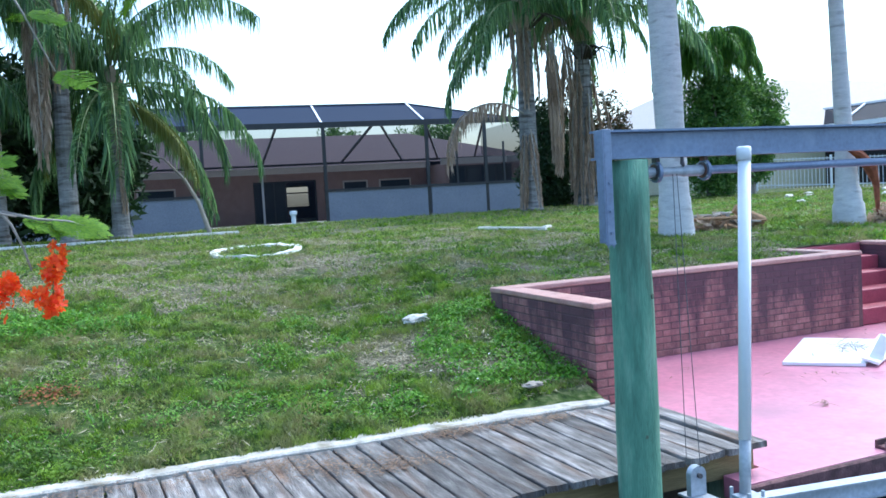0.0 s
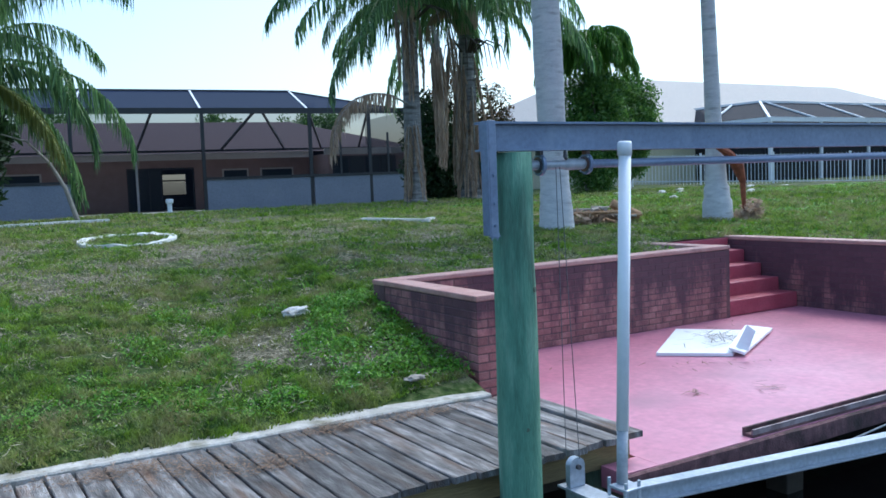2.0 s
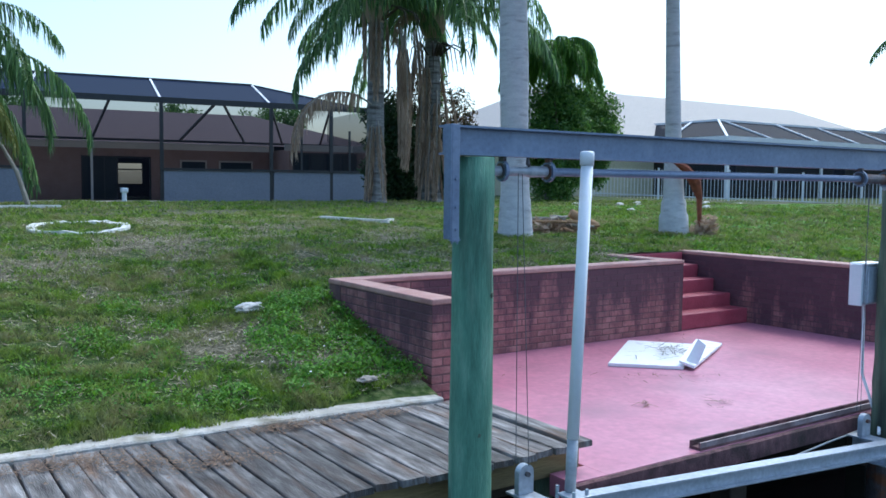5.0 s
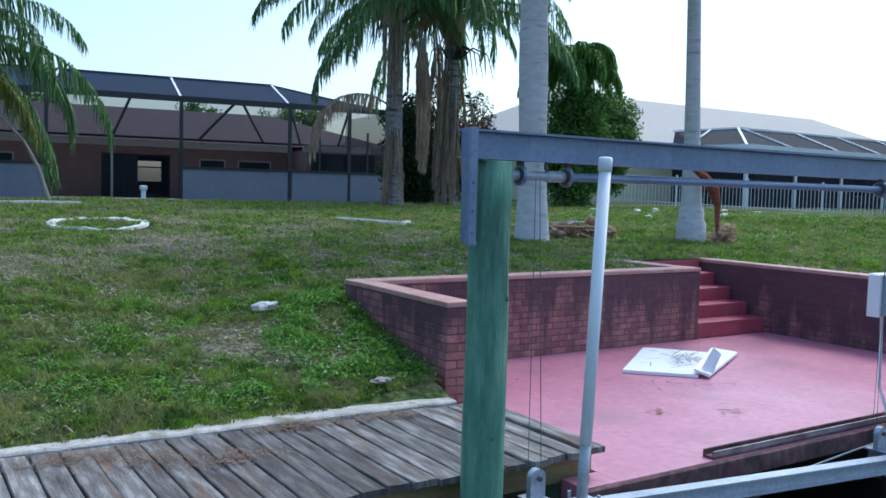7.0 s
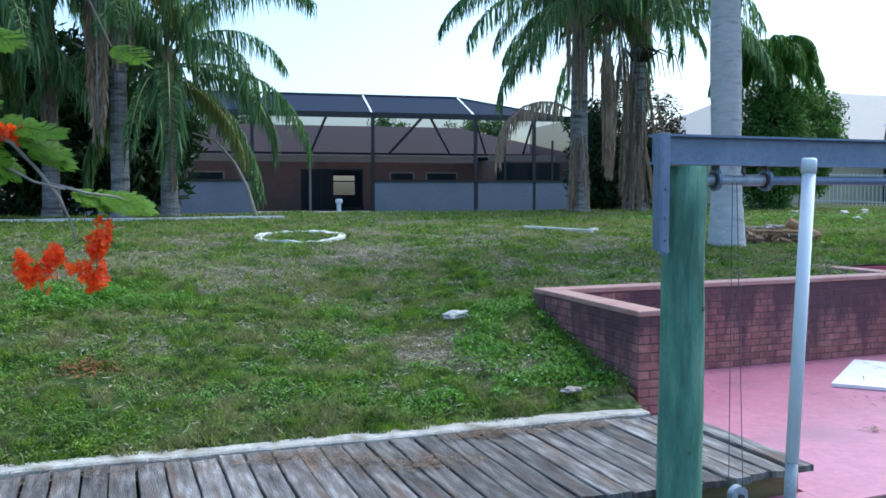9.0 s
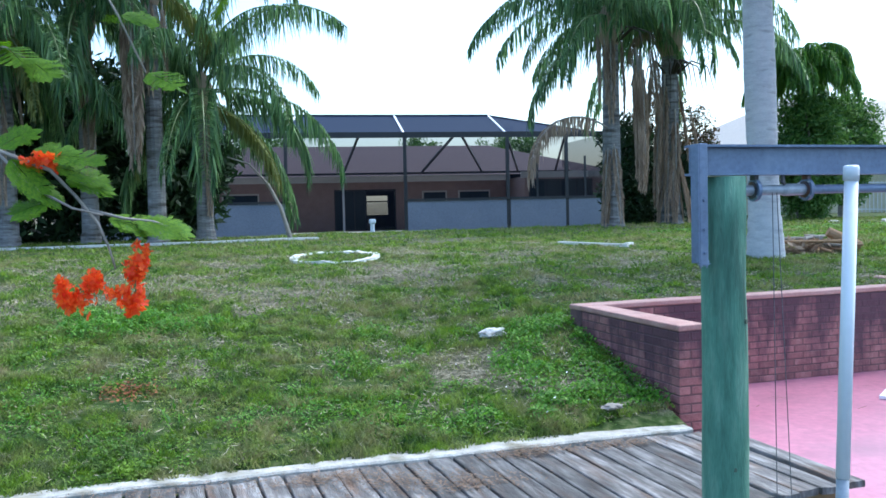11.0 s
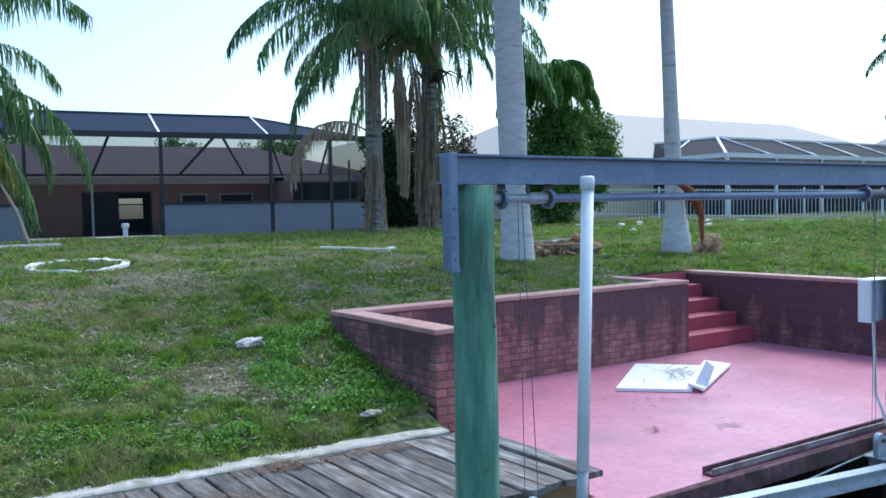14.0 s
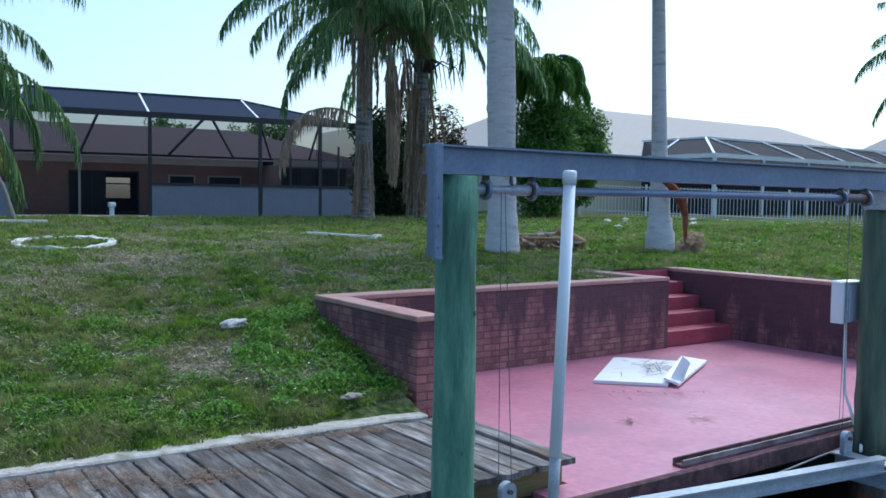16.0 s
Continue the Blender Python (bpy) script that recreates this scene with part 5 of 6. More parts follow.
leafy_tree("tree", "brown-tipped tree tangled behind the palms", 13.8, 22.5, 1.1, 2.5, clump_points(14.2, 22.5, 3.5, 1.6, 0.9, 1.5, 50, 7), 140, 0.45, 0.075, M_LEAF_BROWN, 7)
leafy_tree("hedge", "thicket behind the palm clump with deep shade put into its leaf colour", -6, 23.5, 1.0, 2.0, clump_points(-5.6, 22.6, 3.0, 7.0, 1.2, 2.9, 380, 8), 190, 0.7, 0.15, M_LEAF_SHADED, 8, "hedge")
for x, z, rx, rz, sd in ((16.0, 5.4, 1.5, 1.1, 41), (6.2, 5.6, 2.2, 1.3, 42), (22.5, 5.8, 2.0, 1.5, 43)):
    leafy_tree("tree", "distant green tree behind the house roof", x, 54, 1.0, 4.0, clump_points(x, 54, z, rx, 1.2, rz, 45, sd), 90, 0.6, 0.12, M_LEAF, sd)
leafy_tree("tree", "feathery green tree beside the neighbour's pool", 46.2, 15.6, 1.0, 5.5, clump_points(46.2, 15.6, 6.3, 1.9, 1.9, 3.4, 75, 9), 130, 0.7, 0.12, M_LEAF, 9)
leafy_tree("hedge", "green shrubs along the neighbour's fence", 56, 22, 1.0, 1.0, clump_points(56, 22, 2.9, 3.2, 3.0, 1.7, 60, 10), 130, 0.8, 0.13, M_LEAF, 10, "hedge")


# ---- poinciana branch over the seawall ----
poin = thing("poinciana_tree", -3.3, 5.6, 0.3, "small royal poinciana with a low flowering branch", "tree")
part("trunk", tube(bmesh.new(), [(-3.3, 5.6, 0.1), (-3.2, 5.5, 1.0), (-3.0, 5.2, 1.9), (-2.6, 4.9, 2.3)], [0.1, 0.08, 0.06, 0.04], 10), M_BARK, poin)
limbs = [
    [(-2.6, 4.9, 2.3), (-2.0, 4.6, 2.2), (-1.46, 4.5, 2.09), (-1.2, 4.5, 1.98), (-1.08, 4.5, 1.84), (-0.98, 4.5, 1.7), (-0.93, 4.5, 1.57), (-0.9, 4.5, 1.45)],
    [(-1.46, 4.5, 2.09), (-1.3, 4.48, 1.9), (-1.1, 4.46, 1.78), (-0.95, 4.45, 1.74)],
    [(-1.02, 4.5, 1.77), (-0.85, 4.5, 1.72), (-0.7, 4.5, 1.7), (-0.6, 4.5, 1.66)],
    [(-2.6, 4.9, 2.3), (-2.2, 4.75, 2.95), (-1.6, 4.6, 3.3), (-1.05, 4.52, 3.2), (-0.84, 4.5, 2.8), (-0.71, 4.5, 2.5)],
    [(-1.6, 4.6, 3.3), (-0.9, 4.55, 3.22), (-0.5, 4.5, 3.0), (-0.24, 4.5, 3.02)],
    [(-2.2, 4.75, 2.95), (-1.7, 4.6, 2.75), (-1.4, 4.55, 2.62), (-1.3, 4.5, 2.56)],
]
for k, pts in enumerate(limbs):
    part("limb", tube(bmesh.new(), pts, list(np.linspace(0.014 if k == 0 else 0.009, 0.005, len(pts))), 8), M_BARK, poin, "thin pale bare branch", smooth=True)


def feather_leaf(base, way, length, seed):
    """A twice-feathered leaf: a rib with side ribs of tiny leaflets."""
    r = np.random.default_rng(seed)
    way = np.asarray(way, float) / np.linalg.norm(way)
    side = np.cross(way, (-0.1, -0.5, 0.85))
    side /= np.linalg.norm(side)
    verts, faces = [], []
    for i in range(18):
        f = 0.12 + 0.88 * i / 18
        p = np.asarray(base) + way * length * f + np.array([0, 0, -0.16 * length * f * f])
        sl = 0.062 * (0.5 + math.sin(math.pi * min(f * 0.95 + 0.05, 1))) * r.uniform(0.8, 1.2)
        for sg in (-1, 1):
            d = side * sg + way * 0.45 + np.array([0, 0, -0.12 + r.normal(0, 0.08)])
            d /= np.linalg.norm(d)
            for j in range(9):
                q = p + d * sl * (j + 0.5) / 9 * 1.15
                for s2 in (-1, 1):
                    e = way * s2 * 0.013 + d * 0.006
                    b = len(verts)
                    w = d * 0.0042
                    verts += [q - w, q + w, q + e + w * 0.8, q + e - w * 0.8]
                    faces.append((b, b + 1, b + 2, b + 3))
    return verts, faces


rp = random.Random(3)
leaf_spots = [((-1.2, 4.5, 2.0), (0.9, 0.1, -0.15), 0.34), ((-1.22, 4.5, 2.05), (0.75, -0.1, 0.05), 0.34), ((-1.15, 4.5, 1.93), (1, 0.2, -0.1), 0.3), ((-1.3, 4.5, 2.06), (0.6, 0.3, 0.2), 0.3),
              ((-0.95, 4.5, 1.72), (0.9, 0.05, -0.1), 0.32), ((-0.8, 4.5, 1.715), (1, -0.2, -0.2), 0.28), ((-0.72, 4.5, 1.7), (1, 0.25, -0.15), 0.26), ((-1.45, 4.5, 2.08), (0.3, 0.2, 0.3), 0.3),
              ((-1.4, 4.5, 2.05), (0.5, -0.2, -0.5), 0.28), ((-1.35, 4.48, 1.95), (0.6, 0.1, -0.35), 0.26), ((-1.2, 4.47, 1.82), (-0.4, -0.1, -0.1), 0.22)]
for pts in limbs[3:]:
    for p in pts[3:] if len(pts) > 4 else pts[2:]:
        for q in range(2):
            a = rp.uniform(0, 6.28)
            leaf_spots.append((p, (math.cos(a), math.sin(a) * 0.6, rp.uniform(-0.5, 0.1)), rp.uniform(0.2, 0.3)))
for k, (b_, w_, l_) in enumerate(leaf_spots):
    v, f = feather_leaf(b_, w_, l_ * 0.85, k)
    part("leaf", mesh_arrays("leaf", [tuple(q) for q in v], f, M_LEAF_BRIGHT), M_LEAF_BRIGHT, poin, "bright green feathery leaf")


def flower_cluster(centre, rad, n, seed):
    """Petals in ragged five-petalled flowers round a stalk."""
    r = np.random.default_rng(seed)
    verts, faces = [], []
    for i in range(n):
        c = np.asarray(centre) + r.normal(0, 1, 3) * np.asarray(rad) * 0.5
        ax = r.normal(0, 1, 3)
        ax /= np.linalg.norm(ax)
        u = np.cross(ax, (0.3, 0.5, 0.8))
        u /= np.linalg.norm(u)
        v = np.cross(ax, u)
        for k in range(5):
            a = k * math.tau / 5 + r.normal(0, 0.2)
            d = u * math.cos(a) + v * math.sin(a) + ax * 0.35
            s = np.cross(d, ax)
            s /= np.linalg.norm(s)
            ln = r.uniform(0.022, 0.036)
            b = len(verts)
            verts += [c, c + d * ln * 0.6 - s * ln * 0.38, c + d * ln, c + d * ln * 0.6 + s * ln * 0.38]
            faces.append((b, b + 1, b + 2, b + 3))
    return verts, faces


for k, (c, rad, n) in enumerate((((-0.76, 4.5, 1.53), (0.035, 0.05, 0.06), 22), ((-0.79, 4.5, 1.43), (0.06, 0.05, 0.075), 56), ((-0.825, 4.5, 1.27), (0.06, 0.05, 0.08), 60), ((-1.16, 4.5, 1.345), (0.04, 0.05, 0.075), 34), ((-1.1, 4.5, 1.29), (0.06, 0.05, 0.045), 40), ((-1.02, 4.5, 1.37), (0.05, 0.05, 0.075), 44), ((-0.92, 4.5, 1.325), (0.04, 0.04, 0.025), 9), ((-1.24, 4.5, 2.03), (0.085, 0.05, 0.045), 44))):
    v, f = flower_cluster(c, rad, n, 80 + k)
    part("blossom", mesh_arrays("blossom", [tuple(q) for q in v], f, M_FLOWER), M_FLOWER, poin, "orange-red flower cluster")
for a, b in (((-0.9, 4.5, 1.46), (-0.79, 4.5, 1.5)), ((-0.9, 4.5, 1.46), (-0.98, 4.5, 1.4)), ((-0.79, 4.5, 1.5), (-0.81, 4.5, 1.26)), ((-0.98, 4.5, 1.4), (-1.12, 4.5, 1.33))):
    part("stalk", tube(bmesh.new(), [a, b], 0.004, 6), M_RACHIS, poin)

# ---- small things on the lawn and patio ----


def on_ground(x, y, dz=0.0):
    return float(ground_z(x, y)) + dz


def lump(bm, x, y, z, sx, sy, sz, seed, sub=3):
    r = bmesh.ops.create_icosphere(bm, subdivisions=sub, radius=1.0)
    for v in r["verts"]:
        n_ = noise.noise(v.co * 1.6 + Vector((seed * 3.1, 0, 0))) * 0.5 + noise.noise(v.co * 4 + Vector((seed, 2, 0))) * 0.2
        v.co = v.co * (1 + n_)
        v.co = Vector((x + v.co.x * sx, y + v.co.y * sy, z + v.co.z * sz))
    return bm


rock = thing("rock", 2.17, 6.77, on_ground(2.17, 6.77), "pale limestone lump lying in the grass", "rock")
part("stone", lump(bmesh.new(), 2.17, 6.77, on_ground(2.17, 6.77, 0.03), 0.13, 0.08, 0.045, 2), M_ROCK, rock)
rock2 = thing("rock", 2.36, 4.98, on_ground(2.36, 4.98), "flat grey stone propped in weeds by the wall", "rock")
part("stone", lump(bmesh.new(), 2.36, 4.98, on_ground(2.36, 4.98, 0.06), 0.075, 0.05, 0.022, 5), M_BARK, rock2)

ring = thing("planter_ring", 1.8, 11.9, on_ground(1.8, 11.9), "white concrete edging ring round a grassy bed", "garden edging")
bm = bmesh.new()
N = 48
rr0 = random.Random(8)
rings_ = []
for k in range(N):
    a = k * math.tau / N
    cs, sn = math.cos(a), math.sin(a)
    zz = lambda q: on_ground(1.8 + cs * q, 11.9 + sn * q)
    h = 0.05 + rr0.uniform(-0.01, 0.012)
    rings_.append([bm.verts.new((1.8 + cs * q, 11.9 + sn * q, zz(q) + dz)) for q, dz in ((0.54, -0.05), (0.545, h - 0.02), (0.645, h - 0.015), (0.655, -0.05))])
for k in range(N):
    a, b = rings_[k], rings_[(k + 1) % N]
    for j in range(3):
        bm.faces.new((a[j], b[j], b[j + 1], a[j + 1]))
bmesh.ops.recalc_face_normals(bm, faces=bm.faces)
part("edging", bm, M_EDGING, ring)
strip = thing("edging_strip", 6.6, 12.6, on_ground(6.6, 12.6), "long white concrete edging strip in the grass", "garden edging")
bm = bmesh.new()
bar(bm, (5.68, 12.55, on_ground(5.68, 12.55, 0.035)), (6.42, 11.6, on_ground(6.42, 11.6, 0.03)), 0.09, 0.05)
bar(bm, (6.46, 11.72, on_ground(6.46, 11.72, 0.04)), (6.72, 12.0, on_ground(6.72, 12.0, 0.035)), 0.07, 0.045)
part("edging", bm, M_EDGING, strip)
curb = thing("path_edge", -0.5, 17.6, on_ground(-0.5, 17.6), "white concrete path edge before the palms", "garden edging")
bm = bmesh.new()
for k in range(10):
    a, b = -4.6 + 0.72 * k, -4.6 + 0.72 * (k + 1)
    bar(bm, (a, 17.5 + 0.02 * a, on_ground(a, 17.5, 0.02)), (b, 17.5 + 0.02 * b, on_ground(b, 17.5, 0.02)), 0.16, 0.05)
part("edging", bm, M_EDGING, curb)

# logs and dead branches at the palm's foot
rl = random.Random(21)
for k in range(16):
    a = rl.uniform(-1.3, 1.3)
    x, y = 8.5 + rl.uniform(-0.4, 0.4), 9.8 + rl.uniform(-0.25, 0.25)
    ln = rl.uniform(0.4, 0.9)
    z = on_ground(x, y, 0.03 + 0.012 * k)
    lg = thing("log", x, y, z, "cut dry palm log lying on the lawn", "log", group="cut palm debris")
    part("wood", tube(bmesh.new(), [(x - ln / 2 * math.cos(a), y - ln / 2 * math.sin(a), z), (x, y, z + 0.015), (x + ln / 2 * math.cos(a), y + ln / 2 * math.sin(a), z + rl.uniform(-0.01, 0.06))], [0.018 + 0.001 * k, 0.024, 0.015], 8), rl.choice((M_LOG, M_BARK, M_LOG, M_LOG)), lg)
stump = thing("log", 8.95, 9.75, on_ground(8.95, 9.75), "thick cut log end tilted up from the heap", "log", group="cut palm debris")
part("wood", tube(bmesh.new(), [(8.72, 9.85, on_ground(8.72, 9.85, 0.3)), (9.1, 9.65, on_ground(9.1, 9.65, 0.07))], [0.07, 0.09], 12), M_LOG, stump)
sheath = thing("palm_sheath", 10.75, 8.98, on_ground(10.75, 8.98), "rust-brown fallen palm sheath hooked on the trunk", "dead frond")
part("leaf_base", tube(bmesh.new(), [(10.1, 8.97, 2.13), (10.35, 8.95, 2.02), (10.6, 8.96, 1.82), (10.74, 8.98, 1.55), (10.8, 9.0, on_ground(10.8, 9, 0.0))], [0.03, 0.07, 0.1, 0.05, 0.02], 8), M_RUST, sheath)
v, f = leaf_cloud([(10.72 + 0.08 * k, 8.95, on_ground(10.8, 8.98, 0.06 + 0.05 * k)) for k in range(4)], 70, 0.17, 0.07, 31)
part("dry_tuft", mesh_arrays("dry_tuft", v, f, M_FROND_DEAD), M_FROND_DEAD, sheath)

v, f = leaf_cloud([(8.1 + 0.12 * k, 9.85, on_ground(8.1 + 0.12 * k, 9.85, 0.06)) for k in range(9)], 45, 0.16, 0.09, 33)
tagged(new("brush_heap", mesh_arrays("brush_heap", v, f, M_FROND_DEAD)), "heap of dry palm scraps on the lawn", "brush", kind="stuff")
rs_ = random.Random(51)
for k in range(10):
    x, y = rs_.uniform(11, 24), rs_.uniform(9.5, 18)
    sc = thing("stone_chip", x, y, on_ground(x, y), "pale chip of rubble lying in the grass", "rubble", group="rubble on the lawn")
    part("chip", lump(bmesh.new(), x, y, on_ground(x, y, 0.03), rs_.uniform(0.08, 0.2), rs_.uniform(0.06, 0.12), rs_.uniform(0.03, 0.06), k, 2), M_ROCK, sc)

# white panel with leaves on the patio
panel = thing("white_panel", 6.1, 5.5, 0.0, "white board lying on the pink floor with dead twigs on it", "board")
part("board", prism(bmesh.new(), [(5.23, 5.44, 0.004), (5.72, 4.95, 0.004), (6.78, 5.68, 0.004), (6.32, 6.23, 0.004), (5.23, 5.44, 0.034), (5.72, 4.95, 0.034), (6.78, 5.68, 0.034), (6.32, 6.23, 0.034)], [(3, 2, 1, 0), (4, 5, 6, 7), (0, 1, 5, 4), (1, 2, 6, 5), (2, 3, 7, 6), (3, 0, 4, 7)]), M_WHITE, panel)
flap = thing("white_panel", 6.4, 5.2, 0.0, "broken white board leaning on a larger one", "board")
part("board", prism(bmesh.new(), [(5.78, 4.87, 0.02), (7.02, 5.53, 0.02), (6.8, 5.7, 0.06), (5.72, 5.0, 0.06), (5.78, 4.87, 0.045), (7.02, 5.53, 0.045), (6.8, 5.7, 0.085), (5.72, 5.0, 0.085)], [(3, 2, 1, 0), (4, 5, 6, 7), (0, 1, 5, 4), (1, 2, 6, 5), (2, 3, 7, 6), (3, 0, 4, 7)]), M_WHITE, flap)
part("upturned_edge", prism(bmesh.new(), [(5.829, 5.006, 0.060), (5.808, 4.849, 0.060), (5.883, 4.824, 0.239), (5.930, 4.951, 0.273), (5.839, 5.024, 0.060), (5.818, 4.867, 0.060), (5.893, 4.842, 0.239), (5.940, 4.969, 0.273)], [(3, 2, 1, 0), (4, 5, 6, 7), (0, 1, 5, 4), (1, 2, 6, 5), (2, 3, 7, 6), (3, 0, 4, 7)]), M_WHITE, flap)


def twigs(name, label, spots, n, length, material, seed, z, category):
    """Dry strands lying about, as one mesh."""
    r = np.random.default_rng(seed)
    verts, faces = [], []
    for cx, cy, sx, sy in spots:
        for i in range(n):
            x, y = cx + r.normal(0, sx), cy + r.normal(0, sy)
            a = r.uniform(0, math.tau)
            l_ = length * r.uniform(0.4, 1.2)
            d, s = np.array([math.cos(a), math.sin(a), r.normal(0, 0.08)]), np.array([-math.sin(a), math.cos(a), 0]) * 0.005
            p = np.array([x, y, z + r.uniform(0.002, 0.02)])
            b = len(verts)
            verts += [tuple(p - s), tuple(p + s), tuple(p + d * l_ + s * 0.5), tuple(p + d * l_ - s * 0.5)]
            faces.append((b, b + 1, b + 2, b + 3))
    return tagged(new(name, mesh_arrays(name, verts, faces, material)), label, category, kind="stuff")


twigs("dry_twigs", "grey dead twigs scattered on the white board", [(6.05, 5.35, 0.16, 0.14), (6.3, 5.6, 0.1, 0.1)], 30, 0.2, M_BARK_LEAF, 61, 0.05, "twigs")
twigs("dry_twigs", "dry leaf scraps on the pink patio floor", [(5.55, 4.75, 0.2, 0.12), (5.2, 5.0, 0.3, 0.25), (4.95, 3.95, 0.08, 0.1), (4.4, 4.2, 0.03, 0.03), (4.5, 5.9, 0.8, 0.1), (6.6, 6.2, 0.6, 0.1)], 12, 0.12, M_LITTER, 62, 0.002, "leaf litter")
twigs("pine_straw", "tan leaf litter heaped on the dock planks", [(0.55, 4.32, 0.22, 0.1), (0.2, 4.5, 0.2, 0.06), (0.95, 4.1, 0.2, 0.07), (1.5, 4.55, 0.16, 0.05), (-0.9, 4.6, 0.5, 0.08), (2.1, 4.5, 0.2, 0.05)], 420, 0.024, M_LITTER, 63, 0.175, "leaf litter")

# timber and pipe on the slab edge
rail_ = thing("timber_rail", 5.0, 3.25, 0.0, "weathered channel timber lying along the patio edge", "timber")
part("channel", bar(bmesh.new(), (3.82, 3.222, 0.01), (6.05, 3.222, 0.01), 0.09, 0.018), M_SKIRT, rail_)
part("lip", bar(bmesh.new(), (3.82, 3.185, 0.036), (6.05, 3.185, 0.036), 0.016, 0.034), M_EDGE, rail_)
part("lip", bar(bmesh.new(), (3.82, 3.259, 0.036), (6.05, 3.259, 0.036), 0.016, 0.034), M_SKIRT, rail_)
rail2 = thing("timber_rail", 7.5, 3.36, 0.0, "pale weathered timber edging the far patio side", "timber")
part("board", bar(bmesh.new(), (6.1, 3.2, 0.03), (8.95, 3.27, 0.03), 0.07, 0.05), M_EDGE, rail2)
hose = thing("water_hose", 4.5, 3.2, -0.1, "thin grey hose slung along the slab edge", "hose")
part("hose_line", tube(bmesh.new(), [(3.1, 3.12, -0.14), (3.6, 3.1, -0.2), (4.3, 3.1, -0.2), (5.2, 3.11, -0.13), (5.9, 3.12, -0.09)], 0.007, 8), M_GREYPIPE, hose, smooth=True)
for a, b in (((7.07, 3.1, 0.5), (6.62, 3.1, -1.3)), ((8.0, 3.1, 0.5), (9.1, 3.1, -1.3))):
    pl = thing("mooring_pole", b[0], b[1], b[2], "leaning weathered timber pole standing in the canal", "pole", group="leaning poles")
    part("pole", tube(bmesh.new(), [a, b], 0.042, 10), M_EDGE, pl)
slat = thing("lift_platform", 6.6, 2.25, -0.06, "ribbed aluminium walkway on the lift cradle", "platform")
for k in range(11):
    part("slat", boxed(5.98 + 0.115 * k, 6.062 + 0.115 * k, 2.06, 2.5, -0.09, -0.045, 0.008), M_SLAT, slat)
for y in (2.12, 2.42):
    part("bearer", boxed(5.98, 7.2, y, y + 0.05, -0.14, -0.092), M_ALU, slat)
# sheet added in place of the sky's pale reflection in the water
glint = thing("glint_sheet", 5.9, 2.25, -0.1, "crumpled pale blue sheet standing for a sky glint on the water", "plastic sheet")
bm = bmesh.new()
bmesh.ops.create_grid(bm, x_segments=12, y_segments=12, size=0.5)
for v in bm.verts:
    v.co = Vector((5.78 + v.co.x * 0.2, 2.32 + v.co.y * 0.18, -0.13 + 0.03 * noise.noise(v.co * 4)))
bmesh.ops.solidify(bm, geom=bm.faces[:], thickness=0.004)
part("sheet", bm, M_EBOX, glint)


# ---- grass ----
def blades(name, label, x0, x1, y0, y1, per_m2, height, width, material, seed, thin, keep=None):
    """Bent grass blades as one mesh."""
    r = np.random.default_rng(seed)
    n = int((x1 - x0) * (y1 - y0) * per_m2)
    x, y = r.uniform(x0, x1, n), r.uniform(y0, y1, n)
    w = wear(x, y)
    ok = ~in_patio(x, y) & (r.random(n) > (w * thin if thin > 0 else 1 - w * -thin))
    if keep is not None:
        ok &= keep(x, y)
    ok &= r.random(n) < 0.35 + 1.3 * smooth01((value_noise(x, y, 0.11, seed + 5) * 0.6 + value_noise(x, y, 0.3, seed + 6) * 0.4 - 0.3) * 2.5)
    x, y = x[ok], y[ok]
    bare = (x < 2.8) & (y < cap_turf(x))
    x, y = x[~bare], y[~bare]
    n = len(x)
    z = ground_z(x, y) - 0.004
    z = np.where((y < 5.2) & (x < 2.8), np.maximum(z, 0.184), z)
    tuft = value_noise(x, y, 0.11, seed + 5) * 0.6 + value_noise(x, y, 0.3, seed + 6) * 0.4
    clump = (0.25 + 1.5 * smooth01((tuft - 0.3) * 2.5)) * (0.5 + 0.6 * value_noise(x, y, 0.22, seed + 1)) + 0.4 * (value_noise(x, y, 1.1, seed + 2) - 0.5)
    clump = np.maximum(clump, 0.22)
    h = height * clump * r.uniform(0.5, 1.25, n)
    a, t = r.uniform(0, math.tau, n), r.uniform(0, math.tau, n)
    lean = r.uniform(0.4, 1.5, n) * h
    wx, wy = np.cos(a) * width / 2, np.sin(a) * width / 2
    lx, ly = np.cos(t) * lean, np.sin(t) * lean
    v = np.empty((n, 5, 3))
    v[:, 0] = np.stack([x - wx, y - wy, z], -1)
    v[:, 1] = np.stack([x + wx, y + wy, z], -1)
    v[:, 2] = np.stack([x - wx * 0.8 + lx * 0.35, y - wy * 0.8 + ly * 0.35, z + h * 0.6], -1)
    v[:, 3] = np.stack([x + wx * 0.8 + lx * 0.35, y + wy * 0.8 + ly * 0.35, z + h * 0.6], -1)
    v[:, 4] = np.stack([x + lx, y + ly, z + h * 0.92], -1)
    b = np.arange(n)[:, None] * 5
    loops = np.concatenate([b + np.array([0, 1, 3, 2]), b + np.array([2, 3, 4])], 1).reshape(-1)
    me = bpy.data.meshes.new(name)
    me.vertices.add(n * 5)
    me.vertices.foreach_set("co", v.reshape(-1))
    me.loops.add(n * 7)
    me.loops.foreach_set("vertex_index", loops.astype(np.int32))
    me.polygons.add(n * 2)
    starts = (np.arange(n)[:, None] * 7 + np.array([0, 4])).reshape(-1)
    me.polygons.foreach_set("loop_start", starts.astype(np.int32))
    me.update(calc_edges=True)
    me.validate()
    me.materials.append(material)
    return tagged(new(name, me), label, "grass", kind="stuff")


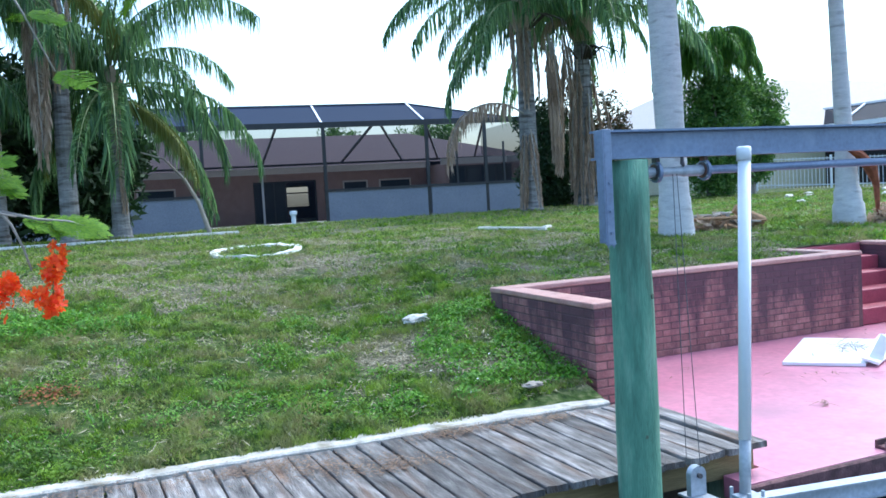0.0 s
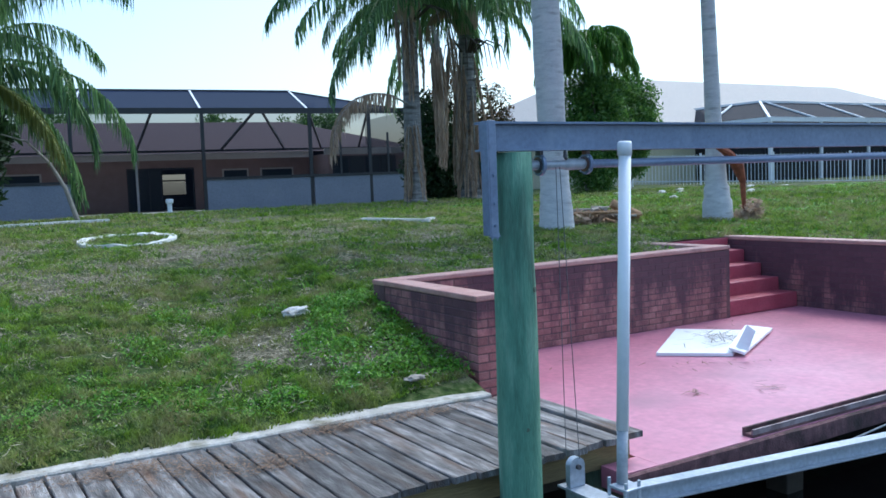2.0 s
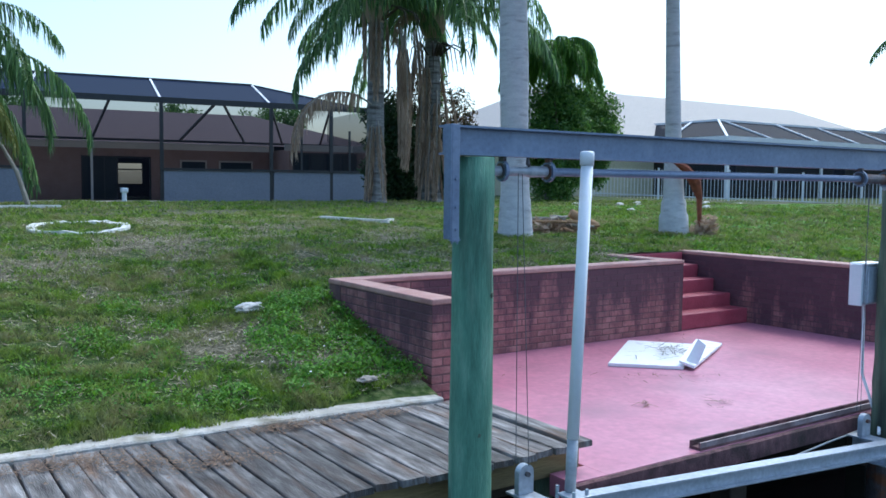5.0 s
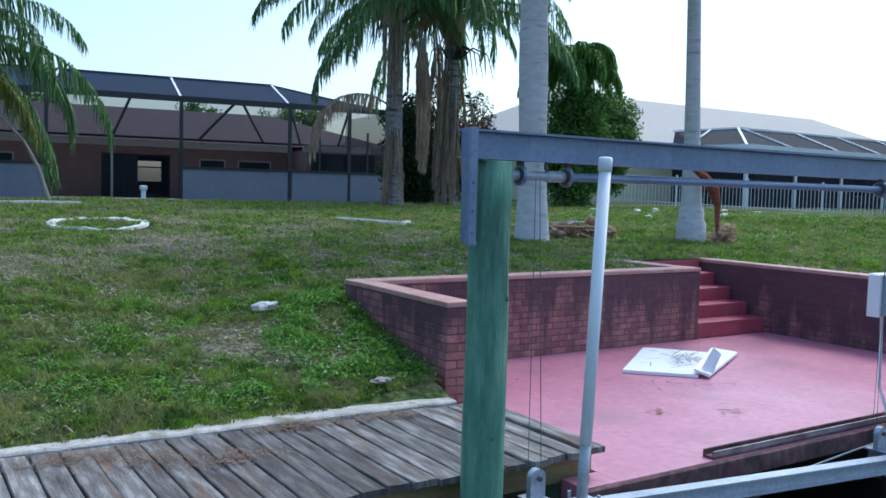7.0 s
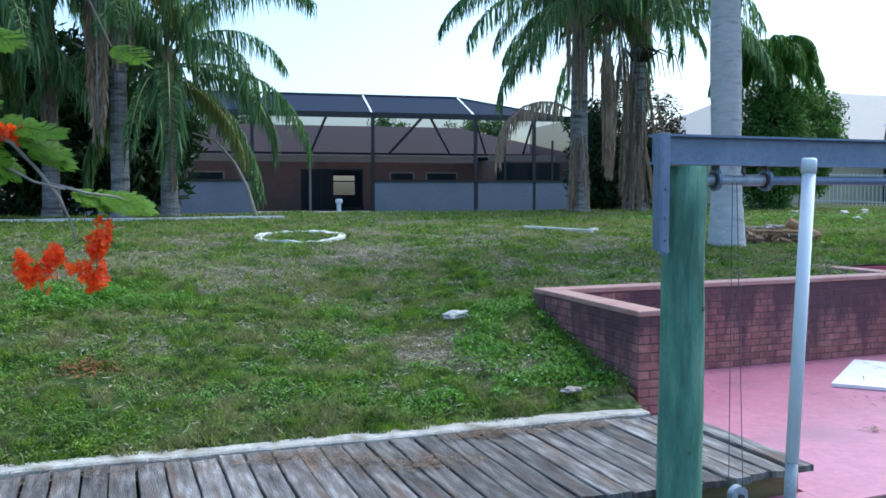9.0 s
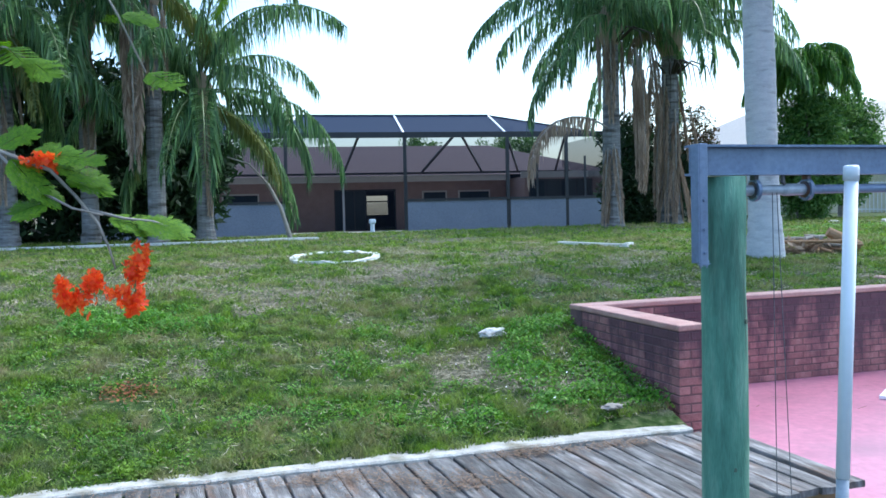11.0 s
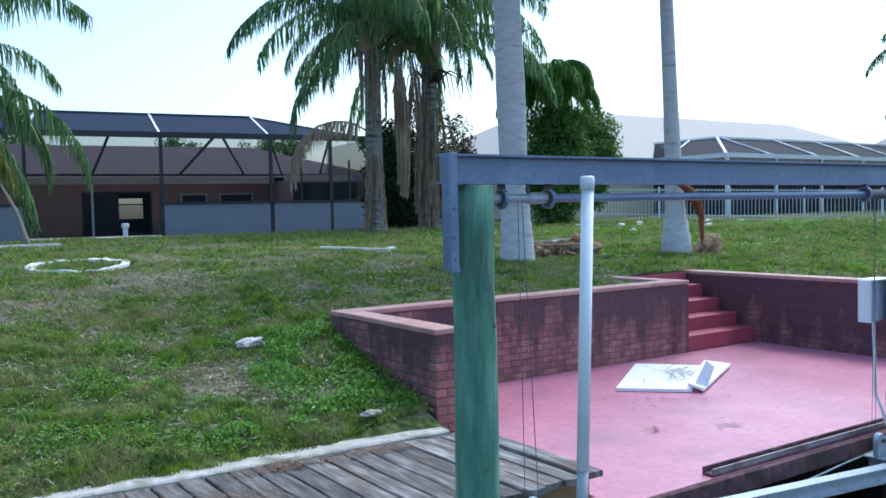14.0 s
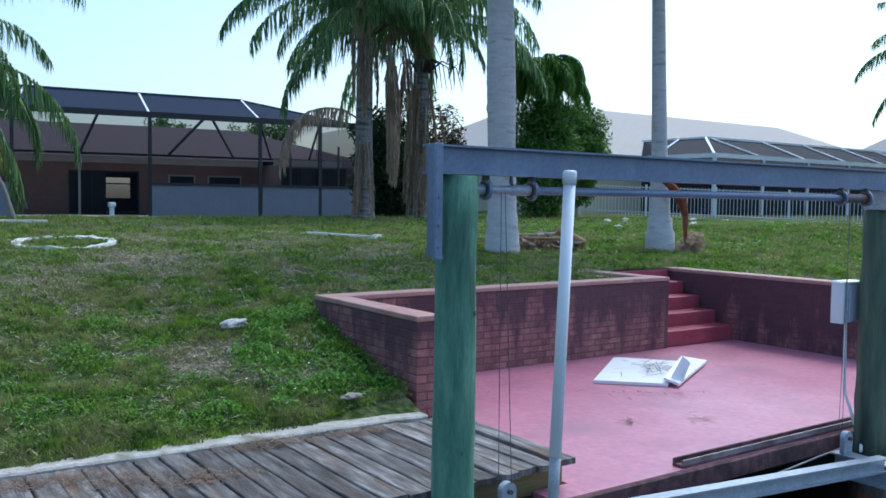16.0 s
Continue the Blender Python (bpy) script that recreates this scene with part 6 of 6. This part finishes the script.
blades("grass", "green lawn grass near the seawall", -4.5, 3.0, 4.8, 9.0, 4600, 0.046, 0.008, M_GRASS, 101, 0.95)
blades("grass", "green lawn grass on the slope", -5.5, 12.0, 6.6, 14.0, 1700, 0.052, 0.011, M_GRASS, 102, 0.95)
blades("grass", "green lawn grass on the crest", -8, 22.0, 13.5, 21.0, 350, 0.05, 0.02, M_GRASS, 103, 0.6)
blades("grass", "green lawn grass beside the fence", 9.0, 27.0, 4.8, 14.0, 950, 0.07, 0.016, M_GRASS, 104, 0.5)
blades("grass", "grass tufts creeping over the seawall cap", -4.5, 2.8, 4.76, 5.2, 5200, 0.04, 0.009, M_GRASS, 108, 0.2, lambda x, y: value_noise(x, y, 0.11, 49) > 0.3)
blades("dry_grass", "straw-coloured dry grass in worn patches", -4.5, 9.0, 4.9, 13.0, 600, 0.025, 0.006, M_STRAW, 105, -0.9)
blades("weeds", "broad green weeds thriving by the brick wall", 1.3, 2.88, 4.95, 6.9, 500, 0.06, 0.014, M_WEED, 106, 0.9, lambda x, y: value_noise(x, y, 0.35, 44) + 0.25 * (x - 1.9) > 0.55)
blades("weeds", "broad green weeds in the lawn", -4.0, 8.0, 4.95, 12.0, 160, 0.045, 0.016, M_WEED, 107, 0.9, lambda x, y: value_noise(x, y, 0.55, 45) > 0.62)


def rosettes(name, label, x0, x1, y0, y1, per_m2, size, rise, tilt, material, seed, mask, stretch=1.0):
    """Small leaves that lie nearly flat in clumps, as one mesh."""
    r = np.random.default_rng(seed)
    n = int((x1 - x0) * (y1 - y0) * per_m2)
    x, y = r.uniform(x0, x1, n), r.uniform(y0, y1, n)
    ok = ~in_patio(x, y) & (r.random(n) < mask(x, y))
    x, y = x[ok], y[ok]
    n = len(x)
    bump = value_noise(x, y, 0.13, seed + 3)
    z = ground_z(x, y) + 0.004 + rise * r.random(n) * (0.3 + bump)
    a = r.uniform(0, math.tau, n)
    tx, ty = r.normal(0, tilt, n), r.normal(0, tilt, n)
    s = size * r.uniform(0.5, 1.3, n)
    u = np.stack([np.cos(a), np.sin(a), tx], -1) * (s * stretch)[:, None]
    w = np.stack([-np.sin(a), np.cos(a), ty], -1) * (s * 0.62 / stretch)[:, None]
    c = np.stack([x, y, z], -1)
    v = np.stack([c - u, c + w, c + u, c - w], 1)
    f = np.arange(n * 4).reshape(-1, 4)
    return tagged(new(name, mesh_arrays(name, v.reshape(-1, 3), f, material)), label, "weeds", kind="stuff")


def tufty(seed, cell, low, gain):
    return lambda x, y: np.clip((value_noise(x, y, cell, seed) * 0.6 + value_noise(x, y, cell * 2.7, seed + 1) * 0.4 - low) * gain, 0, 1) * (1 - wear(x, y) * 0.7)


rosettes("clover", "low clover and broad weeds through the lawn", -4.5, 3.0, 4.85, 9.5, 3600, 0.0095, 0.03, 0.45, M_CLOVER, 201, tufty(301, 0.17, 0.45, 4))
rosettes("clover", "low clover and broad weeds on the slope", -5.5, 11.0, 6.6, 14.0, 1100, 0.015, 0.03, 0.4, M_CLOVER, 202, tufty(303, 0.22, 0.45, 4))
rosettes("clover", "bright clover on the open lawn", 9.0, 26.0, 4.9, 16.0, 620, 0.03, 0.04, 0.4, M_WEED, 203, tufty(305, 0.4, 0.4, 4))
rosettes("weeds", "lush leafy weeds crowding the brick wall", 1.2, 2.88, 4.9, 7.0, 4200, 0.0135, 0.09, 0.5, M_WEED, 204, lambda x, y: np.clip((value_noise(x, y, 0.3, 44) + 0.28 * (x - 2.1) - 0.5) * 5, 0, 1))
rosettes("weeds", "leafy green weeds in the seaward lawn", -4.5, 1.6, 4.9, 7.6, 2600, 0.012, 0.05, 0.5, M_WEED, 205, lambda x, y: np.clip((value_noise(x, y, 0.45, 46) - 0.62) * 5, 0, 1))
rosettes("straw", "dry straw strands lying in thin grass", -4.5, 9.0, 4.9, 13.5, 1700, 0.016, 0.03, 0.2, M_STRAW, 206, lambda x, y: 0.1 + wear(x, y) * 0.9, 2.2)
rosettes("weeds", "lush weed patch below the poinciana branch", -2.4, 0.6, 7.0, 9.4, 4600, 0.014, 0.07, 0.5, M_WEED, 208, lambda x, y: np.clip(1.3 * np.exp(-((x + 0.95) / 0.75) ** 2 - ((y - 8.2) / 0.6) ** 2) - 0.6 * value_noise(x, y, 0.2, 48), 0, 1))
rosettes("leaf_litter", "red-brown leaf litter in the grass", -1.5, -0.3, 5.9, 6.7, 7000, 0.014, 0.045, 0.3, M_REDLEAF, 209, lambda x, y: np.clip(np.exp(-((x + 0.88) / 0.26) ** 2 - ((y - 6.3) / 0.14) ** 2) - 0.5 * value_noise(x, y, 0.08, 50), 0, 1))
rosettes("tiny_flowers", "tiny white lawn flowers by the brick wall", 1.6, 2.88, 4.95, 6.2, 60, 0.008, 0.12, 0.5, M_WHITE, 207, lambda x, y: np.full(len(x), 0.7))


def clumps(name, label, spots, per, size, rise, material, seed):
    """Mounded leafy weeds, each clump a low dome of leaves."""
    r = np.random.default_rng(seed)
    vs = []
    for cx, cy, rad in spots:
        n = int(per * rad * rad)
        d, a = rad * np.sqrt(r.random(n)) * r.uniform(0.6, 1.15, n), r.uniform(0, math.tau, n)
        x, y = cx + d * np.cos(a), cy + d * np.sin(a)
        z = ground_z(x, y) + rise * (0.35 + rad / 0.3) * np.clip(1 - (d / rad) ** 2, 0.05, 1) * r.random(n) ** 0.5
        t = r.uniform(0, math.tau, n)
        s = size * r.uniform(0.6, 1.4, n)
        u = np.stack([np.cos(t), np.sin(t), r.normal(0, 0.5, n)], -1) * s[:, None]
        w = np.stack([-np.sin(t), np.cos(t), r.normal(0, 0.5, n)], -1) * (s * 0.5)[:, None]
        c = np.stack([x, y, z], -1)
        vs.append(np.stack([c - u, c + w, c + u, c - w], 1).reshape(-1, 3))
    v = np.concatenate(vs)
    return tagged(new(name, mesh_arrays(name, v, np.arange(len(v)).reshape(-1, 4), material)), label, "weeds", kind="stuff")


rc = np.random.default_rng(77)
spots = []
while len(spots) < 190:
    cx, cy = rc.uniform(-4.4, 6.5), 4.95 + 8.0 * rc.random() ** 1.4
    if in_patio(cx, cy) or cx > 2.6 and cy < 6.8 or float(wear(cx, cy)) > 0.35:
        continue
    spots.append((cx, cy, rc.uniform(0.06, 0.2)))
clumps("weeds", "small dark green weed clumps scattered over the lawn", spots, 9000, 0.011, 0.05, M_CLOVER, 211)
clumps("weeds", "bright leafy weed mounds beside the brick wall", [(2.1, 6.1, 0.2), (2.3, 6.25, 0.16), (2.2, 5.9, 0.14), (2.05, 5.3, 0.17), (2.35, 5.35, 0.2), (2.6, 5.5, 0.2), (2.72, 5.15, 0.14), (1.85, 5.1, 0.15), (2.65, 5.9, 0.16), (2.5, 6.7, 0.12), (1.45, 5.15, 0.18), (2.78, 6.3, 0.1), (-1.2, 7.9, 0.32), (-0.8, 8.2, 0.34), (-0.55, 7.9, 0.26), (-1.3, 8.4, 0.3), (-0.2, 8.0, 0.22)], 11000, 0.014, 0.1, M_WEED, 212)
blades("grass", "uncut grass along the foot of the white fence", 18.0, 31.0, 5.0, 15.5, 500, 0.2, 0.022, M_GRASS, 213, 0.2, lambda x, y: np.abs((y - 15.0) * 0.76 - (x - 31.4) * 0.649) < 0.35)

# ---- bricks, last ----
brick_face(wall_end, (2.9, 6.46), -90, 1.49, 12)
brick_face(wall_end, (2.9, 4.96), 0, 0.22, 12)
brick_face(wall_back, (3.13, 6.473), 0, 4.34, 12)
brick_face(wall_right, (8.75, 7.6), -90, 2.95, 12)
